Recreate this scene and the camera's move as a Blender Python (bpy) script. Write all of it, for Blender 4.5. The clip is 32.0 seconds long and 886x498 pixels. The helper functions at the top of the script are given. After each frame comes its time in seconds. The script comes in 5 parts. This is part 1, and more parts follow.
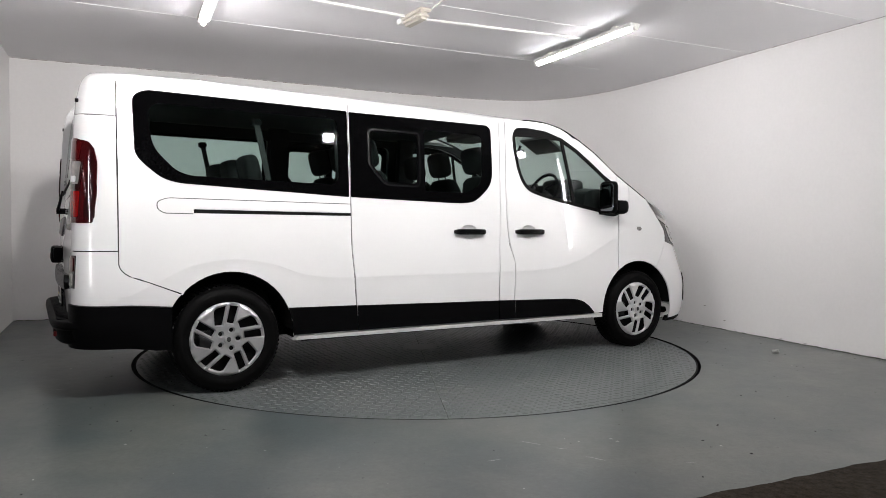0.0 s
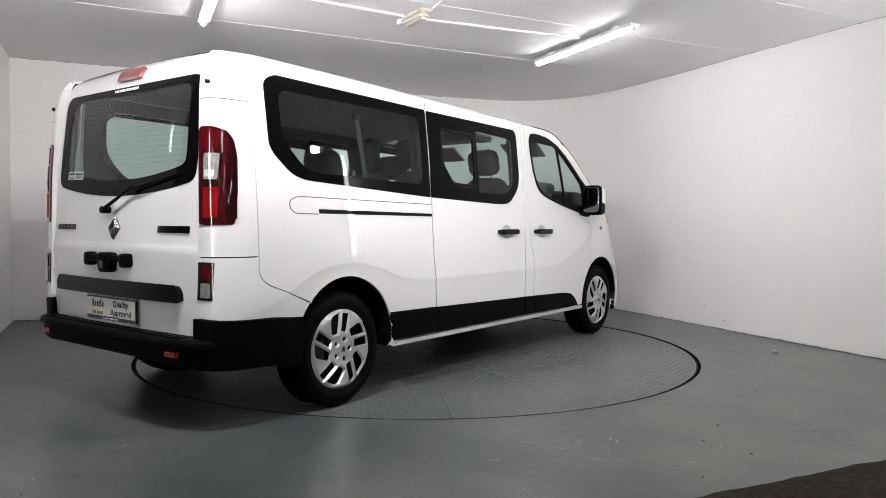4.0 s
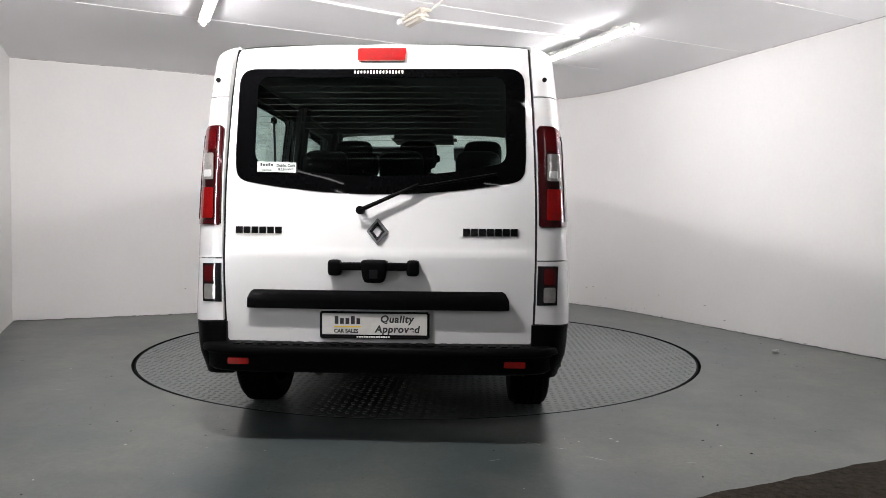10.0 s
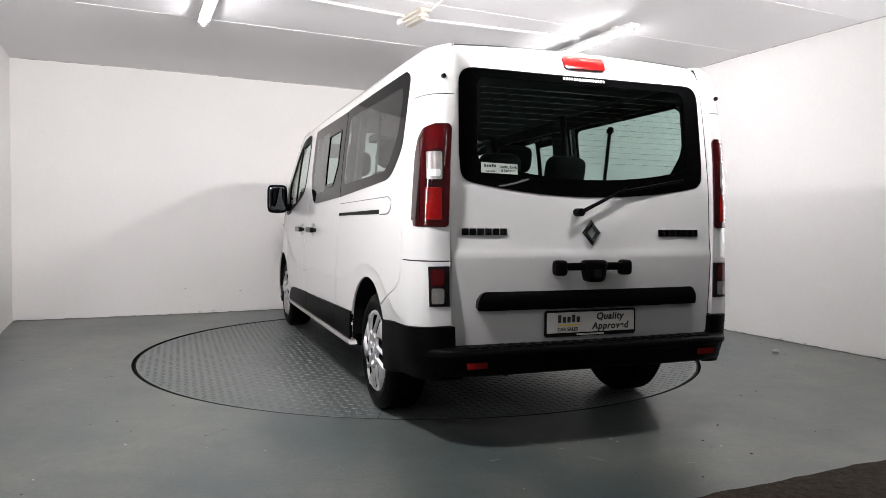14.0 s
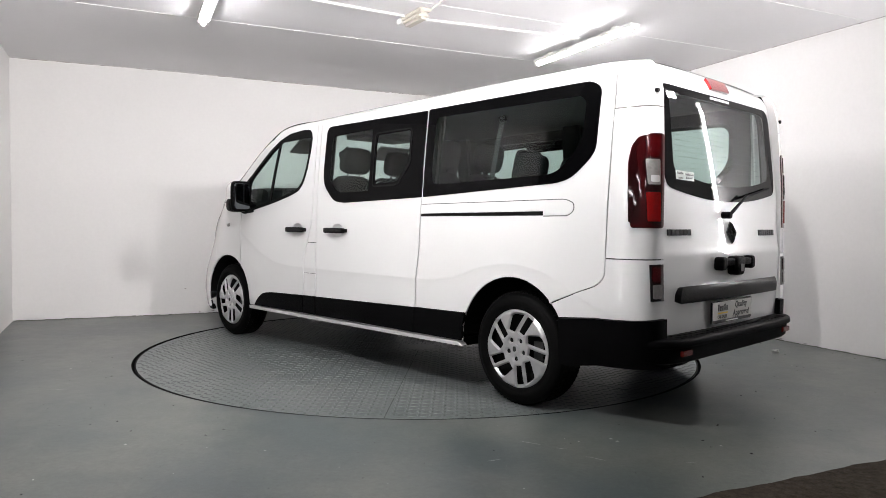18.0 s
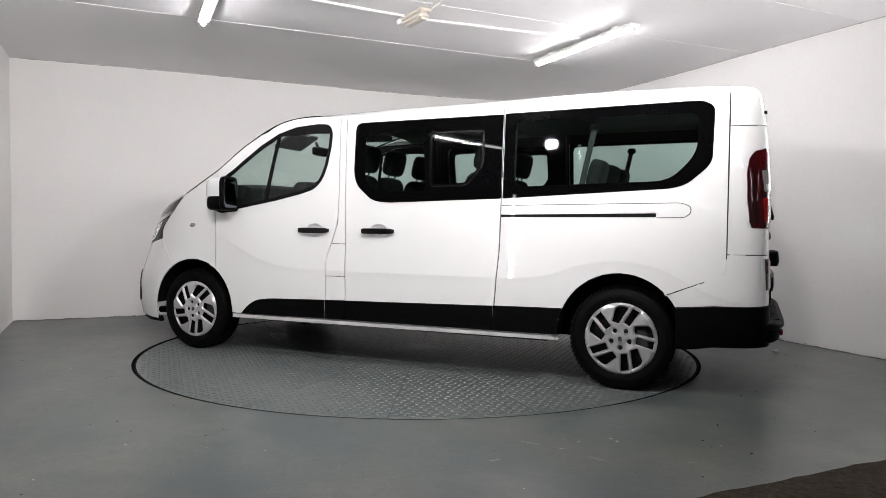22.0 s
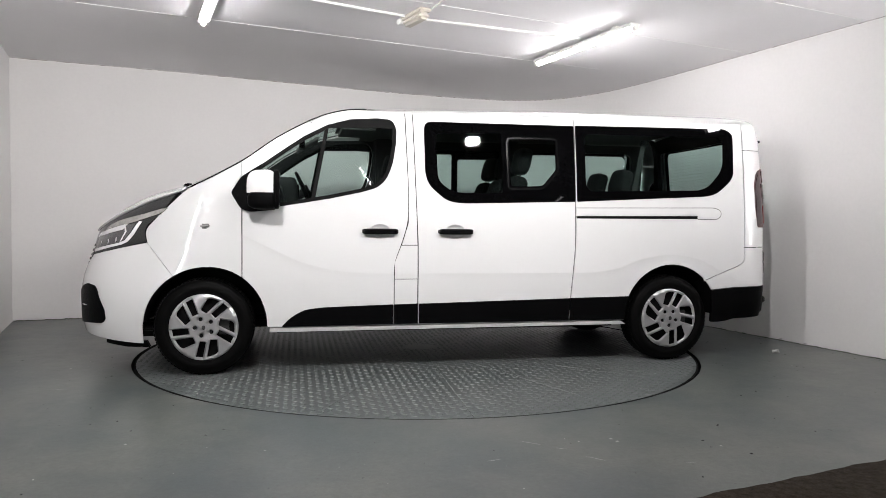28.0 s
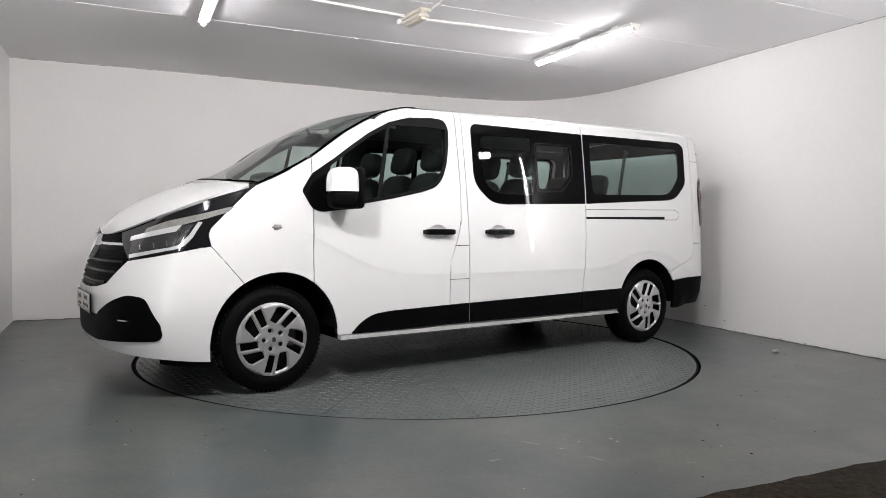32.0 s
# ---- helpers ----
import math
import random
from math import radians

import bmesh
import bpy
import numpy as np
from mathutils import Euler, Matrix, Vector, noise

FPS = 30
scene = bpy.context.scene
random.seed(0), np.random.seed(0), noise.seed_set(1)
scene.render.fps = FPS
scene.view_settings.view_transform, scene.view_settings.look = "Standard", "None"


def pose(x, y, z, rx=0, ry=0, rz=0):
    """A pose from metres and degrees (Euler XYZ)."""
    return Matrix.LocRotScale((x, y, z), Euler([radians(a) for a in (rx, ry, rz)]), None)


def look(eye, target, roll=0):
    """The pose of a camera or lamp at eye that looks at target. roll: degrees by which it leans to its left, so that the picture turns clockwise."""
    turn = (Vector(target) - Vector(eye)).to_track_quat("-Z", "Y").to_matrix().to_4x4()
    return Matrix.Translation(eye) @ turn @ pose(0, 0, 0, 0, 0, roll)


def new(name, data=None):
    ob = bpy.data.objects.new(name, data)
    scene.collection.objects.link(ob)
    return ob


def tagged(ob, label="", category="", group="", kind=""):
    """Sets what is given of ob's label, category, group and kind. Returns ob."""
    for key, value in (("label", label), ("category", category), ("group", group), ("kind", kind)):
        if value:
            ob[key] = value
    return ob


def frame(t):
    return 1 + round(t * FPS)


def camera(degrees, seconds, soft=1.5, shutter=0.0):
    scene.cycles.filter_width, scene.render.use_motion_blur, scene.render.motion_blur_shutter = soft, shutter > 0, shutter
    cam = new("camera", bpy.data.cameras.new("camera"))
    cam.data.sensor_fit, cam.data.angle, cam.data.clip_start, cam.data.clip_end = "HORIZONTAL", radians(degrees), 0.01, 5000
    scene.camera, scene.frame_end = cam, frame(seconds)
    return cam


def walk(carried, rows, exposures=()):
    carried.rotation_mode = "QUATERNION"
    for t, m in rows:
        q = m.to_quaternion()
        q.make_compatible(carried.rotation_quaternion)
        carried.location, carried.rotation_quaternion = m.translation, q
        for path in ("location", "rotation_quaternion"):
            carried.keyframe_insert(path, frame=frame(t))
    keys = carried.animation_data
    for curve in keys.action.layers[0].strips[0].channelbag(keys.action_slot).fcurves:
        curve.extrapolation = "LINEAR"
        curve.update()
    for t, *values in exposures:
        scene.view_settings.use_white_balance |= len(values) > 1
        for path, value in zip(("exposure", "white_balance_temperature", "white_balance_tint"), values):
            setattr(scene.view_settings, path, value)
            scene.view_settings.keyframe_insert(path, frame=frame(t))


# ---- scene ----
from mathutils.geometry import delaunay_2d_cdt

# ---- the camera: stands still on its tripod ----
cam = camera(63.87, 32.0, soft=0.5)
EYE = Vector((0.0, -6.082, 1.065))
AHEAD = Vector((0.03156, 0.99882, -0.03681))
walk(cam, [(0.0, look(EYE, EYE + AHEAD, 0.468)), (32.0, look(EYE, EYE + AHEAD, 0.468))], [(0.0, -0.06), (3.0, 0.0), (6.0, 0.03), (9.0, 0.2), (13.0, 0.36), (17.0, 0.36), (19.0, 0.29), (22.0, 0.08), (25.0, 0.10), (28.0, 0.0), (32.0, -0.05)])

# ---- light: fluorescent tubes overhead, two upright tubes beside the bay, three square floodlights ----
BAY_TUBE, REAR_TUBE, UPRIGHT_TUBE, FLOOD, SIDE_FLOOD = 76.0, 78.0, 78.0, 1680.0, 640.0
world = bpy.data.worlds.new("world")
world.use_nodes = True
world.node_tree.nodes["Background"].inputs[0].default_value = (0.5, 0.52, 0.55, 1)
world.node_tree.nodes["Background"].inputs[1].default_value = 0.0
scene.world = world


# ---- materials ----
def mat(name, color, rough=0.5, metal=0.0, coat=0.0, vary=0.06, scale=4.0, fine=60.0, bump=0.0, spec=0.5, coat_rough=0.03, rvary=0.08):
    """A surface with variation at two scales in colour, gloss and relief."""
    m = bpy.data.materials.new(name)
    m.use_nodes = True
    nt = m.node_tree
    b = nt.nodes["Principled BSDF"]
    b.inputs["Metallic"].default_value = metal
    b.inputs["Coat Weight"].default_value = coat
    b.inputs["Coat Roughness"].default_value = coat_rough
    b.inputs["Specular IOR Level"].default_value = spec
    co = nt.nodes.new("ShaderNodeTexCoord")
    n1, n2 = nt.nodes.new("ShaderNodeTexNoise"), nt.nodes.new("ShaderNodeTexNoise")
    n1.inputs["Scale"].default_value, n2.inputs["Scale"].default_value = scale, fine
    n1.inputs["Detail"].default_value, n2.inputs["Detail"].default_value = 4, 3
    for n in (n1, n2):
        nt.links.new(co.outputs["Object"], n.inputs["Vector"])
    mix = nt.nodes.new("ShaderNodeMath")
    mix.operation = "ADD"
    nt.links.new(n1.outputs["Fac"], mix.inputs[0])
    nt.links.new(n2.outputs["Fac"], mix.inputs[1])
    ramp = nt.nodes.new("ShaderNodeMapRange")
    ramp.inputs["From Min"].default_value, ramp.inputs["From Max"].default_value = 0.6, 1.4
    ramp.inputs["To Min"].default_value, ramp.inputs["To Max"].default_value = 1 - vary, 1 + vary
    nt.links.new(mix.outputs[0], ramp.inputs["Value"])
    hsv = nt.nodes.new("ShaderNodeHueSaturation")
    hsv.inputs["Color"].default_value = (*color, 1)
    nt.links.new(ramp.outputs[0], hsv.inputs["Value"])
    nt.links.new(hsv.outputs[0], b.inputs["Base Color"])
    rr = nt.nodes.new("ShaderNodeMapRange")
    rr.inputs["From Min"].default_value, rr.inputs["From Max"].default_value = 0.3, 0.7
    rr.inputs["To Min"].default_value, rr.inputs["To Max"].default_value = max(0.01, rough * (1 - rvary)), min(1, rough * (1 + rvary))
    nt.links.new(n2.outputs["Fac"], rr.inputs["Value"])
    nt.links.new(rr.outputs[0], b.inputs["Roughness"])
    if bump:
        bp = nt.nodes.new("ShaderNodeBump")
        bp.inputs["Strength"].default_value, bp.inputs["Distance"].default_value = bump, 0.004
        nt.links.new(mix.outputs[0], bp.inputs["Height"])
        nt.links.new(bp.outputs[0], b.inputs["Normal"])
    return m


def glow(name, color, strength):
    m = bpy.data.materials.new(name)
    m.use_nodes = True
    b = m.node_tree.nodes["Principled BSDF"]
    b.inputs["Base Color"].default_value = (0.9, 0.9, 0.9, 1)
    b.inputs["Emission Color"].default_value = (*color, 1)
    b.inputs["Emission Strength"].default_value = strength
    return m


def pane_glass(name, tint, gloss=0.036):
    """Tinted glazing: lets light through in its tint, mirrors by Fresnel."""
    m = bpy.data.materials.new(name)
    m.use_nodes = True
    nt = m.node_tree
    nt.nodes.remove(nt.nodes["Principled BSDF"])
    tr, gl, lw, pw, fr, mx = (nt.nodes.new("ShaderNode" + k) for k in ("BsdfTransparent", "BsdfGlossy", "LayerWeight", "Math", "Math", "MixShader"))
    tr.inputs["Color"].default_value = (*tint, 1)
    gl.inputs["Roughness"].default_value = 0.012
    lw.inputs["Blend"].default_value = 0.5
    pw.operation, pw.inputs[1].default_value = "POWER", 4.5
    fr.operation, fr.inputs[1].default_value, fr.inputs[2].default_value = "MULTIPLY_ADD", 0.9, gloss
    nt.links.new(lw.outputs["Facing"], pw.inputs[0])
    nt.links.new(pw.outputs[0], fr.inputs[0])
    nt.links.new(fr.outputs[0], mx.inputs[0])
    nt.links.new(tr.outputs[0], mx.inputs[1])
    nt.links.new(gl.outputs[0], mx.inputs[2])
    nt.links.new(mx.outputs[0], nt.nodes["Material Output"].inputs["Surface"])
    return m


PAINT = mat("white_paint", (0.60, 0.60, 0.598), 0.3, coat=1.0, vary=0.01, bump=0.0)
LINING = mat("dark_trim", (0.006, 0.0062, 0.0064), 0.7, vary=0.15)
HEADLINER = mat("headliner", (0.13, 0.13, 0.125), 0.9, vary=0.06, fine=60)
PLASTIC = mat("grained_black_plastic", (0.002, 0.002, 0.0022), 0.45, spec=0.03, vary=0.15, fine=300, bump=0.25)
GLOSS = mat("gloss_black", (0.008, 0.008, 0.009), 0.06, vary=0.1, spec=0.6)
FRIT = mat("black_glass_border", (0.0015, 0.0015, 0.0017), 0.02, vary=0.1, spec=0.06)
HANDLECUP = mat("handle_recess", (0.55, 0.55, 0.55), 0.3, coat=0.8, vary=0.01)
STRIPBLACK = mat("satin_black_trim", (0.0022, 0.0022, 0.0025), 0.25, spec=0.16, vary=0.1, fine=250)
SEAL = mat("rubber_seal", (0.004, 0.004, 0.004), 0.6, spec=0.08)
TYRE = mat("tyre_rubber", (0.0022, 0.0022, 0.0022), 0.55, spec=0.05, vary=0.2, bump=0.3, fine=120)
ALLOY = mat("silver_wheel_lacquer", (0.50, 0.50, 0.505), 0.3, metal=0.7, coat=0.5, vary=0.03)
CHROME = mat("chrome", (0.75, 0.75, 0.76), 0.1, metal=1.0, vary=0.03)
DARKCHROME = mat("dark_chrome", (0.25, 0.25, 0.26), 0.15, metal=1.0, vary=0.05)
BADGEDARK = mat("smoked_chrome", (0.045, 0.045, 0.048), 0.12, metal=1.0, vary=0.05)
STEEL = mat("dark_steel", (0.06, 0.06, 0.06), 0.55, metal=0.6, vary=0.2)
SILLMETAL = mat("sill_trim", (0.42, 0.42, 0.41), 0.4, coat=0.3, vary=0.14, scale=9)
RED = mat("red_lens", (0.19, 0.0035, 0.0035), 0.08, coat=1.0, vary=0.25, scale=14, fine=110)
BEZELRED = mat("bezel_red", (0.012, 0.0015, 0.002), 0.06, coat=1.0, vary=0.3, scale=12, fine=90)
UPPERRED = mat("dark_red_lens", (0.06, 0.002, 0.003), 0.1, coat=1.0, vary=0.3, scale=14, fine=110)
DEEPRED = mat("deep_red_lens", (0.035, 0.002, 0.003), 0.08, coat=1.0, vary=0.3, scale=12, fine=90)
CLEARLENS = mat("clear_lens", (0.33, 0.315, 0.305), 0.12, metal=0.5, coat=1.0, vary=0.25, scale=24, fine=60, bump=0.08)
ORANGE = mat("orange_red_reflector", (0.14, 0.006, 0.005), 0.2, coat=0.6, vary=0.2, fine=200, bump=0.4)
LAMPGREY = mat("headlamp_reflector", (0.06, 0.06, 0.063), 0.25, metal=0.5, coat=1.0, vary=0.2, scale=22, fine=60)
LAMPWHITE = mat("headlamp_white", (0.8, 0.8, 0.8), 0.1, metal=0.5, coat=1.0, vary=0.06, scale=20)
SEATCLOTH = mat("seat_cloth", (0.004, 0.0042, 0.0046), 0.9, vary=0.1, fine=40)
BELT = mat("belt_webbing", (0.018, 0.018, 0.018), 0.8, vary=0.1)
STICKER = mat("pale_sticker", (0.40, 0.44, 0.41), 0.5, vary=0.05)
PLATEWHITE = mat("plate_silver_white", (0.52, 0.51, 0.49), 0.35, vary=0.06)
INK = mat("black_print", (0.012, 0.012, 0.014), 0.4)
YELLOW = mat("yellow_print", (0.7, 0.5, 0.05), 0.4)
WHITEPRINT = mat("white_print", (0.8, 0.8, 0.8), 0.45)
SIDEGLASS = pane_glass("privacy_glass", (0.64, 0.75, 0.72))
DOORGLASS = pane_glass("green_tinted_glass", (0.72, 0.81, 0.78))
SCREENGLASS = pane_glass("windscreen_glass", (0.72, 0.81, 0.78), 0.036)
BRIGHTMIRROR = mat("mirror_silver", (0.16, 0.17, 0.185), 0.02, metal=1.0, vary=0.01)
WALLPAINT = mat("white_wall_paint", (0.84, 0.825, 0.815), 0.75, vary=0.025, scale=1.3, fine=35, bump=0.12)
CEILPAINT = mat("white_ceiling_board", (0.80, 0.79, 0.80), 0.7, vary=0.02, scale=1.1, fine=30, bump=0.06)
BEAD = mat("white_joint_strip", (0.8, 0.8, 0.8), 0.5)
GREYWALL = mat("grey_concrete", (0.18, 0.18, 0.178), 0.85, vary=0.15, scale=2, bump=0.3)
TUBEGLOW = glow("tube_glow", (0.99, 0.965, 0.985), BAY_TUBE)
REARGLOW = glow("rear_tube_glow", (0.99, 0.965, 0.985), REAR_TUBE)
UPRIGHTGLOW = glow("upright_tube_glow", (0.99, 0.965, 0.985), UPRIGHT_TUBE)
FARGLOW = glow("far_tube_glow", (0.99, 0.965, 0.985), 20.0)
FLOODGLOW = glow("floodlight_glow", (0.99, 0.957, 0.955), FLOOD)
SIDEFLOODGLOW = glow("side_floodlight_glow", (0.99, 0.957, 0.955), SIDE_FLOOD)
FITTING = mat("white_fitting", (0.72, 0.72, 0.7), 0.45)
AGED = mat("aged_cream_plastic", (0.5, 0.47, 0.41), 0.4, vary=0.1)
CARPET = mat("brown_carpet", (0.036, 0.028, 0.021), 0.95, vary=0.75, scale=34, fine=150, bump=1.0, spec=0.1)


def floor_material(name, color, worn):
    """Grey-green floor paint: broad stains, fine grain, a damp-looking sheen that varies."""
    m = mat(name, color, 0.33, vary=0.11, scale=2.2, fine=11, bump=0.0, rvary=0.05)
    nt = m.node_tree
    b = nt.nodes["Principled BSDF"]
    co = nt.nodes.new("ShaderNodeTexCoord")
    big = nt.nodes.new("ShaderNodeTexNoise")
    big.inputs["Scale"].default_value, big.inputs["Detail"].default_value, big.inputs["Roughness"].default_value = 0.9, 7, 0.66
    nt.links.new(co.outputs["Object"], big.inputs["Vector"])
    ramp = nt.nodes.new("ShaderNodeMapRange")
    ramp.inputs["From Min"].default_value, ramp.inputs["From Max"].default_value = 0.40, 0.62
    nt.links.new(big.outputs["Fac"], ramp.inputs["Value"])
    mix = nt.nodes.new("ShaderNodeMix")
    mix.data_type = "RGBA"
    old = b.inputs["Base Color"].links[0].from_socket
    nt.links.new(ramp.outputs[0], mix.inputs["Factor"])
    nt.links.new(old, mix.inputs[6])
    mix.inputs[7].default_value = (*worn, 1)
    grain = nt.nodes.new("ShaderNodeTexNoise")
    grain.inputs["Scale"].default_value, grain.inputs["Detail"].default_value, grain.inputs["Roughness"].default_value = 38.0, 6, 0.75
    nt.links.new(co.outputs["Object"], grain.inputs["Vector"])
    gr = nt.nodes.new("ShaderNodeMapRange")
    gr.inputs["From Min"].default_value, gr.inputs["From Max"].default_value = 0.32, 0.68
    gr.inputs["To Min"].default_value, gr.inputs["To Max"].default_value = 0.80, 1.20
    nt.links.new(grain.outputs["Fac"], gr.inputs["Value"])
    pore = nt.nodes.new("ShaderNodeTexVoronoi")
    pore.inputs["Scale"].default_value = 9.0
    nt.links.new(co.outputs["Object"], pore.inputs["Vector"])
    pr = nt.nodes.new("ShaderNodeMapRange")
    pr.inputs["From Min"].default_value, pr.inputs["From Max"].default_value = 0.03, 0.07
    pr.inputs["To Min"].default_value, pr.inputs["To Max"].default_value = 0.45, 1.0
    nt.links.new(pore.outputs["Distance"], pr.inputs["Value"])
    mul = nt.nodes.new("ShaderNodeMath")
    mul.operation = "MULTIPLY"
    nt.links.new(gr.outputs[0], mul.inputs[0])
    nt.links.new(pr.outputs[0], mul.inputs[1])
    tone = nt.nodes.new("ShaderNodeHueSaturation")
    nt.links.new(mix.outputs[2], tone.inputs["Color"])
    nt.links.new(mul.outputs[0], tone.inputs["Value"])
    nt.links.new(tone.outputs[0], b.inputs["Base Color"])
    bp = nt.nodes.new("ShaderNodeBump")
    bp.inputs["Strength"].default_value, bp.inputs["Distance"].default_value = 0.25, 0.002
    nt.links.new(grain.outputs["Fac"], bp.inputs["Height"])
    nt.links.new(bp.outputs[0], b.inputs["Normal"])
    return m


FLOORPAINT = floor_material("grey_green_floor_paint", (0.047, 0.059, 0.061), (0.102, 0.107, 0.097))
PLATEPAINT = floor_material("painted_tread_plate", (0.058, 0.070, 0.071), (0.090, 0.097, 0.094))
WORNBAR = mat("worn_raised_bar", (0.103, 0.112, 0.112), 0.5, vary=0.25, scale=3, fine=80, metal=0.15)
# near-black put in the colour for the shade in the turntable's edge gap
GAPBLACK = mat("gap_shade_black", (0.003, 0.003, 0.003), 0.7, spec=0.05)


# ---- mesh helpers ----
def mesh_of(name, verts, faces, material, parent=None, label="", smooth=False, normals=None):
    me = bpy.data.meshes.new(name)
    me.from_pydata([tuple(v) for v in verts], [], [tuple(f) for f in faces])
    me.materials.append(material)
    if smooth:
        me.polygons.foreach_set("use_smooth", [True] * len(me.polygons))
    if normals is not None:
        me.normals_split_custom_set_from_vertices(normals)
    ob = new(name, me)
    if parent:
        ob.parent = parent
    if label:
        tagged(ob, label)
    return ob


def part(name, bm, material, parent=None, label="", smooth=False):
    me = bpy.data.meshes.new(name)
    bm.to_mesh(me)
    bm.free()
    me.materials.append(material)
    if smooth:
        me.polygons.foreach_set("use_smooth", [True] * len(me.polygons))
    ob = new(name, me)
    if parent:
        ob.parent = parent
    if label:
        tagged(ob, label)
    return ob


def box(lo, hi, bevel=0.0, m=None, segs=2):
    """A block with rounded edges, as a bmesh."""
    bm = bmesh.new()
    bmesh.ops.create_cube(bm, size=1)
    lo, hi = Vector(lo), Vector(hi)
    for v in bm.verts:
        v.co = Vector(((v.co[i] + 0.5) * (hi[i] - lo[i]) + lo[i] for i in range(3)))
    if bevel:
        bmesh.ops.bevel(bm, geom=bm.edges[:], offset=bevel, segments=segs, affect="EDGES")
    if m:
        bm.transform(m)
    return bm


def pad(lo, hi, n=4.5, m=None, taper=0.0, us=28, vs=18):
    """A cushion-like block: a sphere squared off towards a box."""
    bm = bmesh.new()
    bmesh.ops.create_uvsphere(bm, u_segments=us, v_segments=vs, radius=1)
    lo, hi = Vector(lo), Vector(hi)
    for v in bm.verts:
        c = v.co * sum(abs(q) ** n for q in v.co) ** (-1 / n)
        f = 1 - taper * (c.z * 0.5 + 0.5)
        v.co = Vector(((lo[i] + hi[i]) / 2 + (hi[i] - lo[i]) / 2 * c[i] * (f if i == 1 else 1) for i in range(3)))
    if m:
        bm.transform(m)
    return bm


def rod(a, b, r, sides=12, r2=None):
    bm = bmesh.new()
    a, b = Vector(a), Vector(b)
    d = b - a
    bmesh.ops.create_cone(bm, cap_ends=True, segments=sides, radius1=r, radius2=r if r2 is None else r2, depth=d.length)
    bm.transform(Matrix.Translation((a + b) / 2) @ d.to_track_quat("Z", "Y").to_matrix().to_4x4())
    return bm


def joined(*bms):
    out = bms[0]
    for b in bms[1:]:
        me = bpy.data.meshes.new("tmp")
        b.to_mesh(me)
        b.free()
        out.from_mesh(me)
        bpy.data.meshes.remove(me)
    return out


def prism(outline, z0, z1, bevel=0.0):
    """An upright prism over a plan outline."""
    bm = bmesh.new()
    vs = [bm.verts.new((x, y, z0)) for x, y in outline]
    f = bm.faces.new(vs)
    r = bmesh.ops.extrude_face_region(bm, geom=[f])
    bmesh.ops.translate(bm, vec=(0, 0, z1 - z0), verts=[v for v in r["geom"] if isinstance(v, bmesh.types.BMVert)])
    bmesh.ops.recalc_face_normals(bm, faces=bm.faces[:])
    if bevel:
        bmesh.ops.bevel(bm, geom=bm.edges[:], offset=bevel, segments=2, affect="EDGES")
    return bm


def thing(name, label, category, group="", m=None):
    ob = new(name)
    ob.empty_display_size = 0.2
    if m:
        ob.matrix_basis = m
    return tagged(ob, label, category, group)


# ---- the room ----
H = 2.735


def smooth_path(pts, n=8):
    """A Catmull-Rom line through plan points."""
    out, p = [], [pts[0]] + list(pts) + [pts[-1]]
    for i in range(1, len(p) - 2):
        for k in range(n):
            t = k / n
            out.append(tuple(0.5 * (2 * p[i][j] + (p[i + 1][j] - p[i - 1][j]) * t + (2 * p[i - 1][j] - 5 * p[i][j] + 4 * p[i + 1][j] - p[i + 2][j]) * t * t
                                    + (3 * p[i][j] - p[i - 1][j] - 3 * p[i + 1][j] + p[i + 2][j]) * t ** 3) for j in (0, 1)))
    return out + [pts[-1]]


def wall(name, line, thick, material, label, top=H):
    """An upright wall along a plan line; thickness to the left of its way."""
    n = len(line)
    off = []
    for i in range(n):
        a, b = Vector(line[max(i - 1, 0)]), Vector(line[min(i + 1, n - 1)])
        d = (b - a).normalized()
        off.append((line[i][0] - d.y * thick, line[i][1] + d.x * thick))
    v = [(x, y, z) for z in (0, top) for x, y in line] + [(x, y, z) for z in (0, top) for x, y in off]
    f = []
    for i in range(n - 1):
        f += [(i, i + 1, n + i + 1, n + i), (2 * n + i + 1, 2 * n + i, 3 * n + i, 3 * n + i + 1), (n + i, n + i + 1, 3 * n + i + 1, 3 * n + i), (i + 1, i, 2 * n + i, 2 * n + i + 1)]
    f += [(0, n, 3 * n, 2 * n), (n - 1, 3 * n - 1, 4 * n - 1, 2 * n - 1)]
    ob = mesh_of(name, v, f, material)
    return tagged(ob, label, "wall", kind="structure")


BACK = smooth_path([(-4.25, 1.44), (-2.81, 2.03), (-1.63, 2.57), (-0.6, 3.04), (0.0, 3.29), (0.6, 3.49), (1.1, 3.6), (1.5, 3.58), (1.85, 3.42), (2.15, 3.13),
                    (2.45, 2.67), (2.78, 1.9), (3.18, 0.8), (3.62, -0.34), (4.38, -2.3)])
wall("wall_back", BACK, 0.2, WALLPAINT, "white painted curved wall with scuffs near the floor")
wall("wall_side", [(-2.72, -2.22), (-4.25, 1.44)], 0.2, WALLPAINT, "white painted side wall meeting the curved wall")
